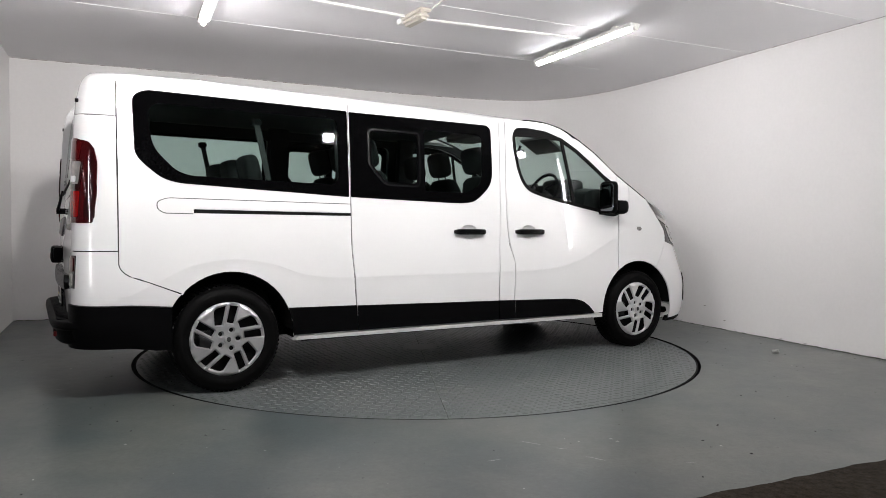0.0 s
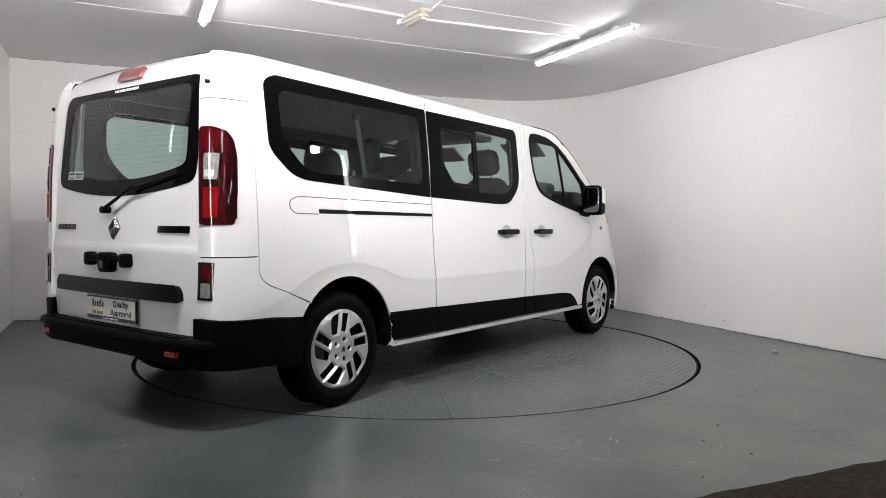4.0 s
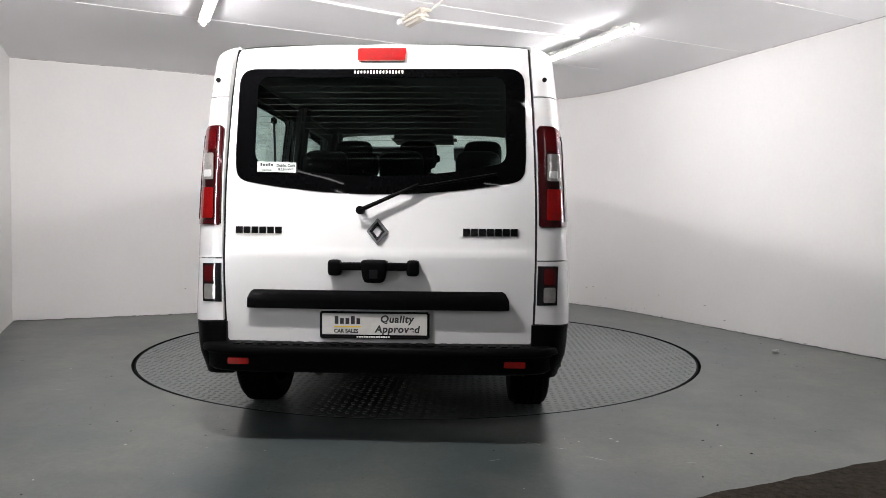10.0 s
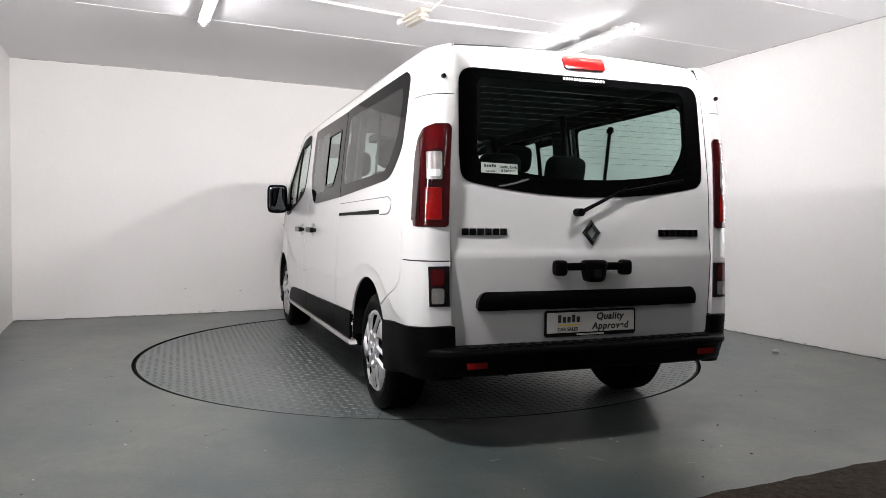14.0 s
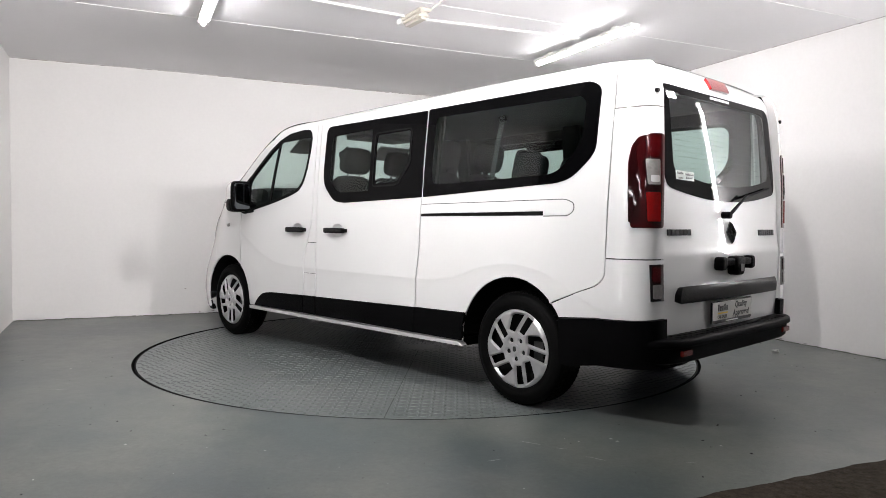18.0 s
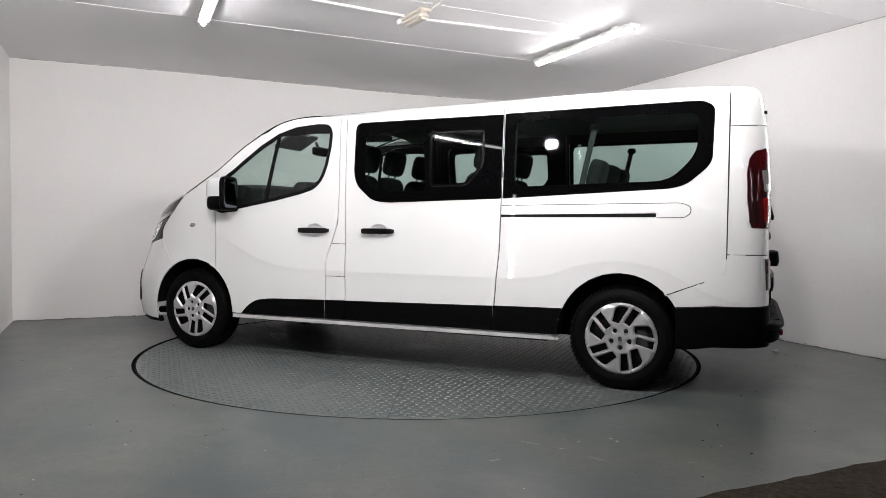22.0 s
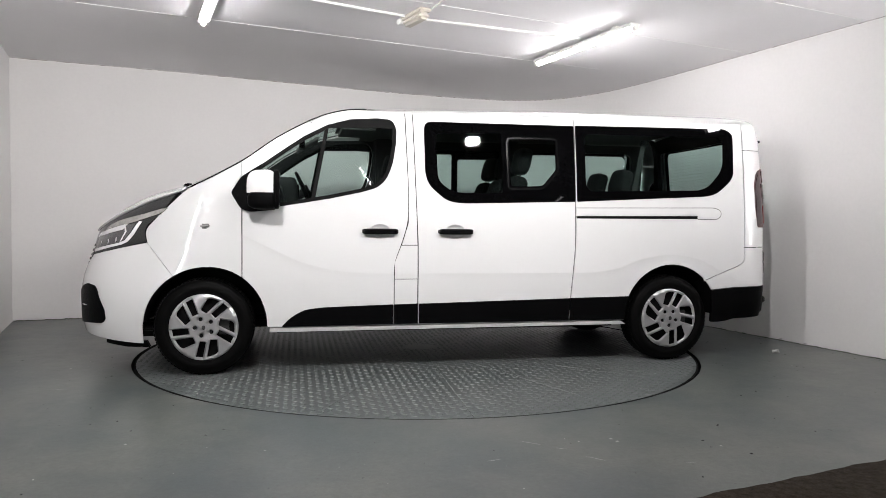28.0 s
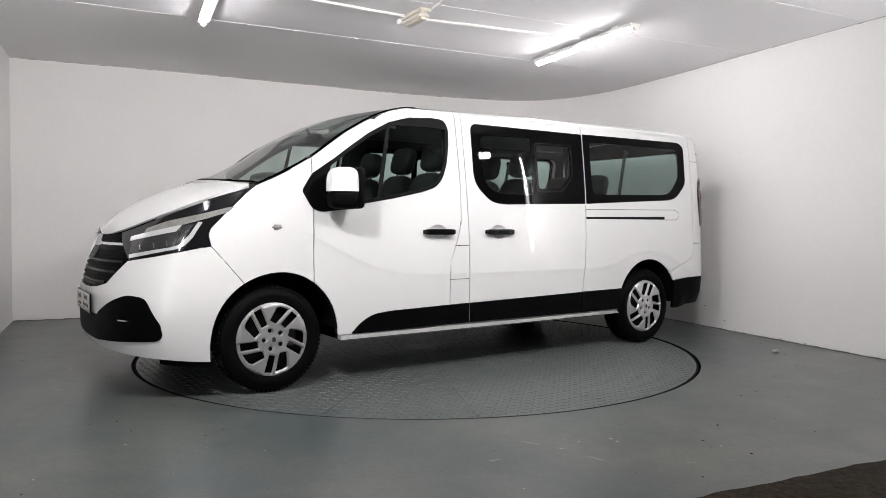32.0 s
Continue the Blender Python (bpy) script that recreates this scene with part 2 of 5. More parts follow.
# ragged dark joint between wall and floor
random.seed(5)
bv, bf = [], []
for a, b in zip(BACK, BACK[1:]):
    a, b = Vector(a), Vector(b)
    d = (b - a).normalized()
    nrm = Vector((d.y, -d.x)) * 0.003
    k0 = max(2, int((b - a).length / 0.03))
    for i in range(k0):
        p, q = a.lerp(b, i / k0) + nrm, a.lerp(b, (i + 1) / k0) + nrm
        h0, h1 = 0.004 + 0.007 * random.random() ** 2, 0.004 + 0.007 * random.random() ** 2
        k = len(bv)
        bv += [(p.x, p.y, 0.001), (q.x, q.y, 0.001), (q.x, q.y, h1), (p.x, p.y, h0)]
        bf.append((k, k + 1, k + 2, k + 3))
tagged(mesh_of("baseboard", bv, bf, mat("dark_joint", (0.03, 0.027, 0.024), 0.9, vary=0.4)), "dark ragged line along the foot of the wall", "trim", kind="structure")
bv, bf = [], []
for a, b in zip(BACK, BACK[1:]):
    a, b = Vector(a), Vector(b)
    d = (b - a).normalized()
    nrm = Vector((d.y, -d.x)) * 0.002
    k0 = max(2, int((b - a).length / 0.06))
    for i in range(k0):
        p, q = a.lerp(b, i / k0) + nrm, a.lerp(b, (i + 1) / k0) + nrm
        h0, h1 = 0.003 + 0.006 * random.random() ** 2, 0.003 + 0.006 * random.random() ** 2
        k = len(bv)
        bv += [(p.x, p.y, H - h0), (q.x, q.y, H - h1), (q.x, q.y, H - 0.001), (p.x, p.y, H - 0.001)]
        bf.append((k, k + 1, k + 2, k + 3))
tagged(mesh_of("trim", bv, bf, mat("sealant_joint", (0.3, 0.27, 0.25), 0.8, vary=0.4)), "ragged grey sealant line under the ceiling", "trim", kind="structure")
wall("wall_return_west", [(-7.0, -2.6), (-2.9, -2.3)], 0.2, GREYWALL, "grey wall beside the bay opening")
wall("wall_west", [(-7.0, -11.0), (-7.0, -2.6)], 0.2, GREYWALL, "grey concrete wall behind the bay")
wall("wall_south", [(7.5, -11.0), (-7.0, -11.0)], 0.2, GREYWALL, "grey concrete wall behind the bay")
wall("wall_east", [(7.5, -2.5), (7.5, -11.0)], 0.2, GREYWALL, "grey concrete wall behind the bay")
wall("wall_return_east", [(4.42, -2.42), (7.5, -2.5)], 0.2, GREYWALL, "grey wall beside the bay opening")


def slab(name, z0, z1, material, label, outline, category):
    return tagged(part(name, prism(outline, z0, z1), material), label, category, kind="structure")


slab("ceiling", H, H + 0.15, CEILPAINT, "white boarded ceiling with thin joint strips", [(-7.3, -2.45), (7.8, -2.45), (7.8, 4.2), (-7.3, 4.2)], "ceiling")
slab("ceiling_rear", H, H + 0.15, GREYWALL, "grey ceiling behind the bay", [(-7.3, -11.3), (7.8, -11.3), (7.8, -2.45), (-7.3, -2.45)], "ceiling")

# floor with a round pit edge for the turntable
R_TABLE, R_PIT = 2.256, 2.274
ring_n = 128
fv, ff = [], []
for r_i, z in ((R_PIT, 0.0), (R_PIT, -0.12)):
    fv += [(r_i * math.cos(2 * math.pi * i / ring_n), r_i * math.sin(2 * math.pi * i / ring_n), z) for i in range(ring_n)]
outer = []
for i in range(ring_n):
    a = 2 * math.pi * i / ring_n
    c, s = math.cos(a), math.sin(a)
    k = min(7.8 / abs(c) if abs(c) > 1e-6 else 1e9, (4.4 if s > 0 else 11.4) / abs(s) if abs(s) > 1e-6 else 1e9)
    outer.append((k * c, k * s, 0.0))
fv += outer
corner0 = len(fv)
fv += [(7.8, 4.4, 0), (-7.8, 4.4, 0), (-7.8, -11.4, 0), (7.8, -11.4, 0)]
for i in range(ring_n):
    j = (i + 1) % ring_n
    ff += [(i, 2 * ring_n + i, 2 * ring_n + j, j), (ring_n + i, i, j, ring_n + j)]
    a, b = outer[i], outer[j]
    if abs(abs(a[0]) - abs(b[0])) > 1e-6 and abs(abs(a[1]) - abs(b[1])) > 1e-6:
        cx, cy = 7.8 * (1 if a[0] > 0 else -1), (4.4 if a[1] > 0 else -11.4)
        ci = {(7.8, 4.4): 0, (-7.8, 4.4): 1, (-7.8, -11.4): 2, (7.8, -11.4): 3}[(cx, cy)]
        ff.append((2 * ring_n + i, corner0 + ci, 2 * ring_n + j))
ff.append(tuple(range(2 * ring_n - 1, ring_n - 1, -1)))
floor = mesh_of("floor", fv, ff, FLOORPAINT)
tagged(floor, "grey-green painted concrete floor with scuffs and specks", "floor", kind="structure")
# pit wall and bottom take the same stand-in black
floor.data.materials.append(GAPBLACK)
for p in floor.data.polygons:
    if min(fv[i][2] for i in p.vertices) < -0.01:
        p.material_index = 1

# brown carpet in front of the bay
cd = Vector((1.02, 0.43)).normalized()
c0 = Vector((1.11, -3.38))
pa, pb = c0 - cd * 8.5, c0 + cd * 3.42
edge = []
for i in range(161):
    q = pa.lerp(pb, i / 160)
    w = 0.004 * math.sin(i * 2.3) + 0.004 * math.sin(i * 0.71 + 1) + 0.004 * math.sin(i * 5.1)
    edge.append((q.x - cd.y * w, q.y + cd.x * w))
tagged(part("carpet", prism([(edge[0][0], -10.8), (7.4, -10.8), (7.4, edge[-1][1] - 0.4)] + edge[::-1], 0.002, 0.009), CARPET),
       "dark brown coarse carpet with a cut edge", "carpet", kind="structure")


# ceiling joint strips, along the board joints
def strip(a, b, w=0.022, name="ceiling_strip"):
    a, b = Vector((*a, 0)), Vector((*b, 0))
    d = b - a
    bm = box((0, -w / 2, -0.0035), (d.length, w / 2, 0), 0.0012)
    bm.transform(Matrix.Translation((a.x, a.y, H - 0.0005)) @ Matrix.Rotation(math.atan2(d.y, d.x), 4, "Z"))
    ob = part(name, bm, BEAD)
    return tagged(ob, "thin white ceiling joint strip", "trim", "ceiling strips", "structure")


strip((-3.55, -0.88), (1.91, 1.60), 0.013)
strip((0.12, -0.57), (3.16, 0.77), 0.014)
strip((0.14 - 2.5, -0.57 - 1.12), (0.10, -0.58), 0.014)
strip((2.2, -0.97), (3.58, -0.36), 0.022)
strip((-0.6, -2.2), (2.2, -0.97), 0.022)


# ---- light fittings ----
def tube_light(name, a, b, lit=TUBEGLOW, z=2.665, lens_r=0.017):
    """A fluorescent batten: back plate, glowing tube cover, end caps, clips."""
    a, b = Vector((*a, 0)), Vector((*b, 0))
    d = b - a
    L = d.length
    ob = thing(name, "white fluorescent tube batten glowing under the ceiling", "ceiling light", "tube lights",
               Matrix.Translation((a.x, a.y, 0)) @ Matrix.Rotation(math.atan2(d.y, d.x), 4, "Z"))
    part("diffuser", rod((0.02, 0, z), (L - 0.02, 0, z), lens_r, 20), lit, ob, "glowing white tube cover", True)
    part("batten", box((0.0, -0.05, z + 0.013), (L, 0.05, z + lens_r + 0.025), 0.006), FITTING, ob)
    for x in (0.0, L):
        part("end_cap", rod((x - 0.02, 0, z), (x + 0.02, 0, z), lens_r + 0.004, 16), FITTING, ob)
    for x in (0.25, L - 0.25):
        part("clip", box((x - 0.03, -0.03, z + lens_r + 0.015), (x + 0.03, 0.03, H), 0.005), FITTING, ob)
    return ob


tube_light("tube_light", (1.165, 1.10), (1.735, -0.28))
tube_light("tube_light", (-1.78, -0.18), (-1.2, -1.62))
tube_light("tube_light", (0.62, -5.15), (1.17, -6.6), REARGLOW)
tube_light("tube_light", (-2.05, -2.72), (-1.72, -3.6), REARGLOW)
for y, x in ((-7.0, -5.2), (-7.2, -2.6), (-7.2, 2.3), (-7.0, 4.9), (-9.2, -5.0), (-9.3, -2.4), (-9.3, 0.2), (-9.2, 2.8), (-9.1, 5.4)):
    tube_light("tube_light", (x, y), (x + 0.55, y - 1.45), FARGLOW)


def floodlight(x, y, aim, lit=FLOODGLOW, rim=0.03):
    """A square floodlight on a bracket under the ceiling."""
    ob = thing("floodlight", "square black floodlight glowing under the ceiling", "floodlight", "floodlights", look((x, y, 2.5), aim))
    part("face", box((-0.068, -0.05, -0.006), (0.068, 0.05, -0.003), 0.0), lit, ob, "glowing white face")
    part("housing", box((-0.085, -0.068, -0.002), (0.085, 0.068, 0.05), 0.01), PLASTIC, ob)
    # added rim: its depth cuts the lamp's spill on floor and walls
    visor = [box((-0.085, sy * 0.066 - 0.002, -rim), (0.085, sy * 0.066 + 0.002, 0.0)) for sy in (-1, 1)] + [box((sx * 0.083 - 0.002, -0.068, -rim), (sx * 0.083 + 0.002, 0.068, 0.0)) for sx in (-1, 1)]
    part("visor", joined(*visor), PLASTIC, ob, "black rim added round the lamp face to cut spill")
    part("bracket", joined(box((-0.125, -0.012, -0.01), (-0.115, 0.012, 0.12)), box((0.115, -0.012, -0.01), (0.125, 0.012, 0.12)),
                           box((-0.125, -0.012, 0.11), (0.125, 0.012, 0.12))), STEEL, ob)
    stem = rod((x, y, 2.54), (x, y, H), 0.012)
    stem.transform(ob.matrix_basis.inverted())
    part("stem", stem, STEEL, ob)
    return ob


# rim depths set per lamp to hold light off the near floor
floodlight(-0.82, -3.40, (-0.6, 0.1, 0.6), rim=0.022)
floodlight(1.32, -2.92, (0.0, 0.8, 1.0), rim=0.06)
floodlight(3.62, -1.77, (-1.8, 0.6, 1.1), SIDEFLOODGLOW, 0.075)


def upright_tube(x, y, toward, z0=0.95, z1=2.45):
    """A tube batten on end, on a post with a flat foot beside the bay opening."""
    ob = thing("upright_tube_light", "glowing white tube light on an upright floor stand", "tube light", "upright tube lights",
               Matrix.Translation((x, y, 0)) @ Matrix.Rotation(math.atan2(toward[1] - y, toward[0] - x), 4, "Z"))
    part("diffuser", rod((0.03, 0, z0), (0.03, 0, z1), 0.017, 16), UPRIGHTGLOW, ob, "glowing white tube cover", True)
    part("batten", box((-0.02, -0.03, z0 - 0.04), (0.01, 0.03, z1 + 0.04), 0.005), FITTING, ob)
    part("post", rod((-0.035, 0, 0.02), (-0.035, 0, z1 - 0.2), 0.014), STEEL, ob)
    part("foot", box((-0.20, -0.11, 0.001), (0.02, 0.11, 0.02), 0.006), STEEL, ob, "flat steel foot plate")
    return ob


upright_tube(-2.2, -4.4, (0, 0), 0.55, 2.05)
upright_tube(3.98, -1.42, (0, 0))

# emergency light and surface conduits
lamp = thing("emergency_light", "aged cream bulkhead light on the ceiling beside a conduit", "ceiling light", m=Matrix.Translation((-0.05, -0.36, H)) @ Matrix.Rotation(radians(-62), 4, "Z"))
part("base", box((-0.17, -0.05, -0.03), (0.17, 0.05, 0.0), 0.008), AGED, lamp)
part("diffuser", box((-0.16, -0.045, -0.085), (0.16, 0.045, -0.03), 0.02, segs=3), AGED, lamp, "aged cream ribbed diffuser")
part("junction_box", box((-0.26, -0.045, -0.045), (-0.18, 0.045, 0.0), 0.006), FITTING, lamp)


def conduit(pts, r=0.011):
    bms = [rod((*a, H - r), (*b, H - r), r, 10) for a, b in zip(pts, pts[1:])]
    return tagged(part("conduit", joined(*bms), FITTING, smooth=False), "white surface conduit run under the ceiling", "conduit", "conduits")


conduit([(-1.9, -1.25), (-0.86, -0.70), (-0.10, -0.27)])
conduit([(0.02, -0.21), (1.41, 0.30)])
conduit([(0.05, -0.42), (0.45, -1.5), (0.7, -2.2)], 0.008)

# low access panel on the curved wall
hatch = thing("access_panel", "white access panel flush in the wall near the floor", "panel", m=Matrix.Translation((-1.56, 2.595, 0)) @ Matrix.Rotation(math.atan2(0.49, 1.05), 4, "Z"))
part("upper_panel", box((0, -0.012, 0.605), (0.5, 0.01, 1.16), 0.003), WALLPAINT, hatch)
part("lower_panel", box((-0.02, -0.012, 0.015), (0.5, 0.01, 0.595), 0.003), WALLPAINT, hatch)
part("shadow_gap", box((-0.026, -0.006, 0.01), (0.506, 0.008, 1.166), 0.0), mat("gap_grey", (0.25, 0.25, 0.25), 0.8), hatch)

# ---- turntable: sixteen tread-plate sectors on a turning disc ----
turntable = thing("turntable", "grey painted tread-plate turntable set flush in the floor", "turntable")
part("deck", rod((0, 0, -0.1), (0, 0, -0.012), R_TABLE, 96), GAPBLACK, turntable)
# flat rim coloured black so it reads as more of the shaded gap
part("edge_ring", rod((0, 0, -0.03), (0, 0, -0.0055), R_TABLE, 128), GAPBLACK, turntable, "deck rim coloured black like the shaded gap")


def sector_mesh(turn):
    """One plate of 22.5 degrees with raised bars; the bars of all plates lie on one grid."""
    a0, a1, gap = radians(-11.25), radians(11.25), 0.002
    verts, faces = [], []
    arc = [a0 + (a1 - a0) * i / 10 for i in range(11)]
    inner = 0.12
    ring = [(inner * math.cos(a), inner * math.sin(a)) for a in (a0, 0, a1)] + [((R_TABLE - 0.014) * math.cos(a), (R_TABLE - 0.014) * math.sin(a)) for a in reversed(arc)]
    out = []
    for x, y in ring:
        s = max(-1, min(1, math.atan2(y, x) / a1))
        out.append((x, y - s * gap))
    n = len(out)
    verts += [(x, y, -0.004) for x, y in out] + [(x, y, -0.012) for x, y in out]
    faces.append(tuple(range(n))[::-1])
    faces += [(i, (i + 1) % n, n + (i + 1) % n, n + i) for i in range(n)]
    pitch, ct, st = 0.05, math.cos(turn), math.sin(turn)
    for i in range(-46, 47):
        for j in range(-46, 47):
            x, y = i * pitch * ct + j * pitch * st, -i * pitch * st + j * pitch * ct
            r = math.hypot(x, y)
            if x < 0 or r < 0.15 or r > R_TABLE - 0.03 or abs(y) > x * math.tan(a1) - 0.008:
                continue
            d = radians(135 if (i + j) % 2 else 45) - turn
            c, s = math.cos(d), math.sin(d)
            k = len(verts)
            for px, py, pz in ((-0.023, 0, -0.004), (0, -0.0115, -0.004), (0.023, 0, -0.004), (0, 0.0115, -0.004), (-0.018, 0, -0.0022), (0, -0.0088, -0.002), (0.018, 0, -0.0022), (0, 0.0088, -0.002)):
                verts.append((x + px * c - py * s, y + px * s + py * c, pz))
            faces += [(k, k + 1, k + 5, k + 4), (k + 1, k + 2, k + 6, k + 5), (k + 2, k + 3, k + 7, k + 6), (k + 3, k, k + 4, k + 7), (k + 4, k + 5, k + 6, k + 7)]
    me = bpy.data.meshes.new("plate")
    me.from_pydata(verts, [], faces)
    me.materials.append(PLATEPAINT)
    me.materials.append(WORNBAR)
    me.polygons.foreach_set("material_index", [1 if len(f) == 4 and f[0] >= 2 * n else 0 for f in faces])
    me.validate()
    return me


for i in range(16):
    turn = radians(22.5 * i + 9.25)
    pl = new("plate", sector_mesh(turn))
    pl.parent = turntable
    pl.matrix_basis = Matrix.Rotation(turn, 4, "Z")
part("hub_plate", rod((0, 0, -0.012), (0, 0, -0.003), 0.13, 48), PLATEPAINT, turntable)

# ---- the van: shape functions (x forward from the rear axle, y to its left, z up) ----
VAN_X, VAN_Y = -1.834, 0.008
van = thing("van", "white long-wheelbase nine-seat passenger van on the turntable", "van")
SHIFT = Vector((VAN_X, VAN_Y, 0))


def curve(xs, ys):
    """A monotone cubic through a few points."""
    xs, ys = np.array(xs, float), np.array(ys, float)
    d = np.diff(ys) / np.diff(xs)
    m = np.concatenate([[d[0]], np.where(d[1:] * d[:-1] > 0, 2 * d[1:] * d[:-1] / (d[1:] + d[:-1] + 1e-12), 0), [d[-1]]])

    def f(x):
        x = np.asarray(x, float)
        i = np.clip(np.searchsorted(xs, x) - 1, 0, len(xs) - 2)
        h = xs[i + 1] - xs[i]
        t = np.clip((x - xs[i]) / h, -0.5, 1.5)
        t2, t3 = t * t, t * t * t
        return (2 * t3 - 3 * t2 + 1) * ys[i] + (t3 - 2 * t2 + t) * h * m[i] + (-2 * t3 + 3 * t2) * ys[i + 1] + (t3 - t2) * h * m[i + 1]
    return f


Z1 = 1.76
half_width = curve([0.1, 0.25, 0.42, 0.62, 0.8, 1.0, 1.12, 1.45, 1.77, 2.0], [0.915, 0.932, 0.942, 0.944, 0.936, 0.928, 0.921, 0.894, 0.857, 0.828])
roof_top = curve([-0.9, -0.66, -0.5, 0.0, 0.8, 1.6, 2.1, 2.6], [1.946, 1.957, 1.968, 1.966, 1.952, 1.937, 1.921, 1.906])
ROOF_P, ROOF_M = 8.0, 2.6
nose = curve([0.1, 0.25, 0.36, 0.47, 0.6, 0.72, 0.84, 0.95, 1.05, 1.3], [4.33, 4.39, 4.42, 4.425, 4.43, 4.41, 4.375, 4.335, 4.285, 4.05])
tail = curve([0.2, 0.5, 1.0, 1.25, 1.53, 1.76, 1.87, 1.94, 2.0], [-0.865, -0.865, -0.855, -0.852, -0.840, -0.822, -0.79, -0.72, -0.66])
gate_half = curve([0.3, 0.5, 0.65, 0.85, 1.05, 1.25, 1.45, 1.65, 1.85, 2.0], [0.740, 0.742, 0.747, 0.751, 0.752, 0.748, 0.740, 0.730, 0.716, 0.714])
XF, XR, KF, KR = 3.3, -0.56, 0.8, 0.28
MF, NR, MR = 2.83, 3.0, 3.0
nose_power = curve([0.2, 0.35, 0.5, 0.7, 0.9, 1.3], [4.2, 4.2, 4.0, 3.1, 2.6, 2.4])


crease = curve([-0.62, -0.42, -0.2, 0.02, 0.25, 0.5, 0.75, 2.3, 2.55, 2.8, 3.05, 3.4], [0.60, 0.70, 0.80, 0.83, 0.80, 0.72, 0.695, 0.70, 0.715, 0.77, 0.88, 1.06])


def ease(t):
    t = np.clip(t, 0, 1)
    return t * t * (3 - 2 * t)


def skin(u, v, off=0.0):
    """The outer skin: u runs along the side and round both ends, v up the side and over the roof."""
    u, v = np.broadcast_arrays(np.asarray(u, float), np.asarray(v, float))
    a = np.clip((v - Z1) / 0.6, 0, math.pi / 2)
    z = np.where(v <= Z1, v, Z1 + (roof_top(np.clip(u, -0.9, 2.6)) - Z1) * np.sin(a) ** (2 / ROOF_P))
    w = half_width(z) * np.cos(a) ** (2 / ROOF_M) - 0.0095 * (1 - np.exp(-np.maximum(crease(u) - z, 0) / 0.055)) * ease((3.4 - u) / 0.2) - 0.004 * ((np.clip(u, XR, XF) - 1.4) / 1.5) ** 2
    af = np.clip((u - XF) / KF, 0, math.pi / 2)
    ar = np.clip((XR - u) / KR, 0, math.pi / 2)
    x = np.clip(u, XR, XF) + (nose(z) - XF) * np.sin(af) ** (2 / nose_power(z)) - (XR - tail(z)) * np.sin(ar) ** (2 / NR)
    y0 = np.minimum(gate_half(z) + 0.001, w - 0.02)
    y = np.where(ar > 0, y0 + (w - y0) * np.cos(ar) ** (2 / MR), w * np.cos(af) ** (2 / MF))
    p = np.stack([x, y, z], -1)
    return p


def up(z, x=1.0):
    """v for a height on the side."""
    if z <= Z1:
        return z
    return Z1 + 0.6 * math.asin(min(1, ((z - Z1) / (float(roof_top(min(max(x, -0.9), 2.6))) - Z1)) ** (ROOF_P / 2)))


def along(x, z):
    """u for a place seen from the side."""
    if x > XF:
        return XF + KF * math.asin(min(1, ((x - XF) / (float(nose(z)) - XF)) ** (float(nose_power(z)) / 2)))
    if x < XR:
        return XR - KR * math.asin(min(1, ((XR - x) / (XR - float(tail(z)))) ** (NR / 2)))
    return x


def across(y, z):
    """u for a place on the front, seen from ahead."""
    return XF + KF * math.acos(min(1, (y / float(half_width(z))) ** (MF / 2)))


def behind(y, z):
    """u for a place on the rear corner, seen from behind."""
    w, y0 = float(half_width(z)), float(gate_half(z)) + 0.001
    return XR - KR * math.acos(min(1, max(0, (y - y0) / (w - y0)) ** (MR / 2)))


END = XR - KR * math.pi / 2
V_CAP = Z1 + 0.6 * math.acos((0.712 / 0.832) ** (ROOF_M / 2))
FRONT = XF + KF * math.pi / 2


def fillet(pts, n=5):
    """A polygon whose corners (x, z, radius) are rounded."""
    out, m = [], len(pts)
    for i, p in enumerate(pts):
        r = p[2] if len(p) > 2 else 0
        q = Vector(p[:2])
        if r <= 0:
            out.append(tuple(q))
            continue
        a, b = Vector(pts[i - 1][:2]) - q, Vector(pts[(i + 1) % m][:2]) - q
        t = min(r, a.length * 0.48, b.length * 0.48)
        s, e = q + a.normalized() * t, q + b.normalized() * t
        out += [tuple(s.lerp(q, k / n).lerp(q.lerp(e, k / n), k / n)) for k in range(n + 1)]
    return out


def dense(pts, step=0.04):
    out = []
    for a, b in zip(pts, pts[1:] + pts[:1]):
        a, b = Vector(a[:2]), Vector(b[:2])
        k = max(1, math.ceil((b - a).length / step))
        out += [tuple(a.lerp(b, i / k)) for i in range(k)]
    return out


def side(pts, step=0.04):
    """Side-view corners to skin coordinates."""
    return [(along(x, z), up(z, x)) for x, z in dense(fillet(pts), step)]


def arch_reach(cx, r, c):
    """Half-length of a wheel arch: the front one reaches further towards the nose."""
    return r * (1.045 if cx > 3 and c > 0 else 0.985)


def arch(cx, r, x0, x1, cz=0.345, n=18):
    """Points over a wheel arch from x0 to x1; a little taller than wide."""
    rz = r * 1.012
    rx = lambda c: arch_reach(cx, r, c)
    a0, a1 = (math.acos(max(-1, min(1, (x - cx) / rx(x - cx)))) for x in (x0, x1))
    angles = [a0 + (a1 - a0) * i / n for i in range(n + 1)]
    return [(cx + rx(math.cos(a)) * math.cos(a), cz + rz * math.sin(a)) for a in angles]


def inside(poly, pts):
    x, y = pts[:, 0], pts[:, 1]
    c = np.zeros(len(pts), bool)
    p = np.array(poly)
    q = np.roll(p, 1, 0)
    for (x0, y0), (x1, y1) in zip(p, q):
        hit = (y0 > y) != (y1 > y)
        with np.errstate(all="ignore"):
            c ^= hit & (x < (x1 - x0) * (y - y0) / (y1 - y0) + x0)
    return c


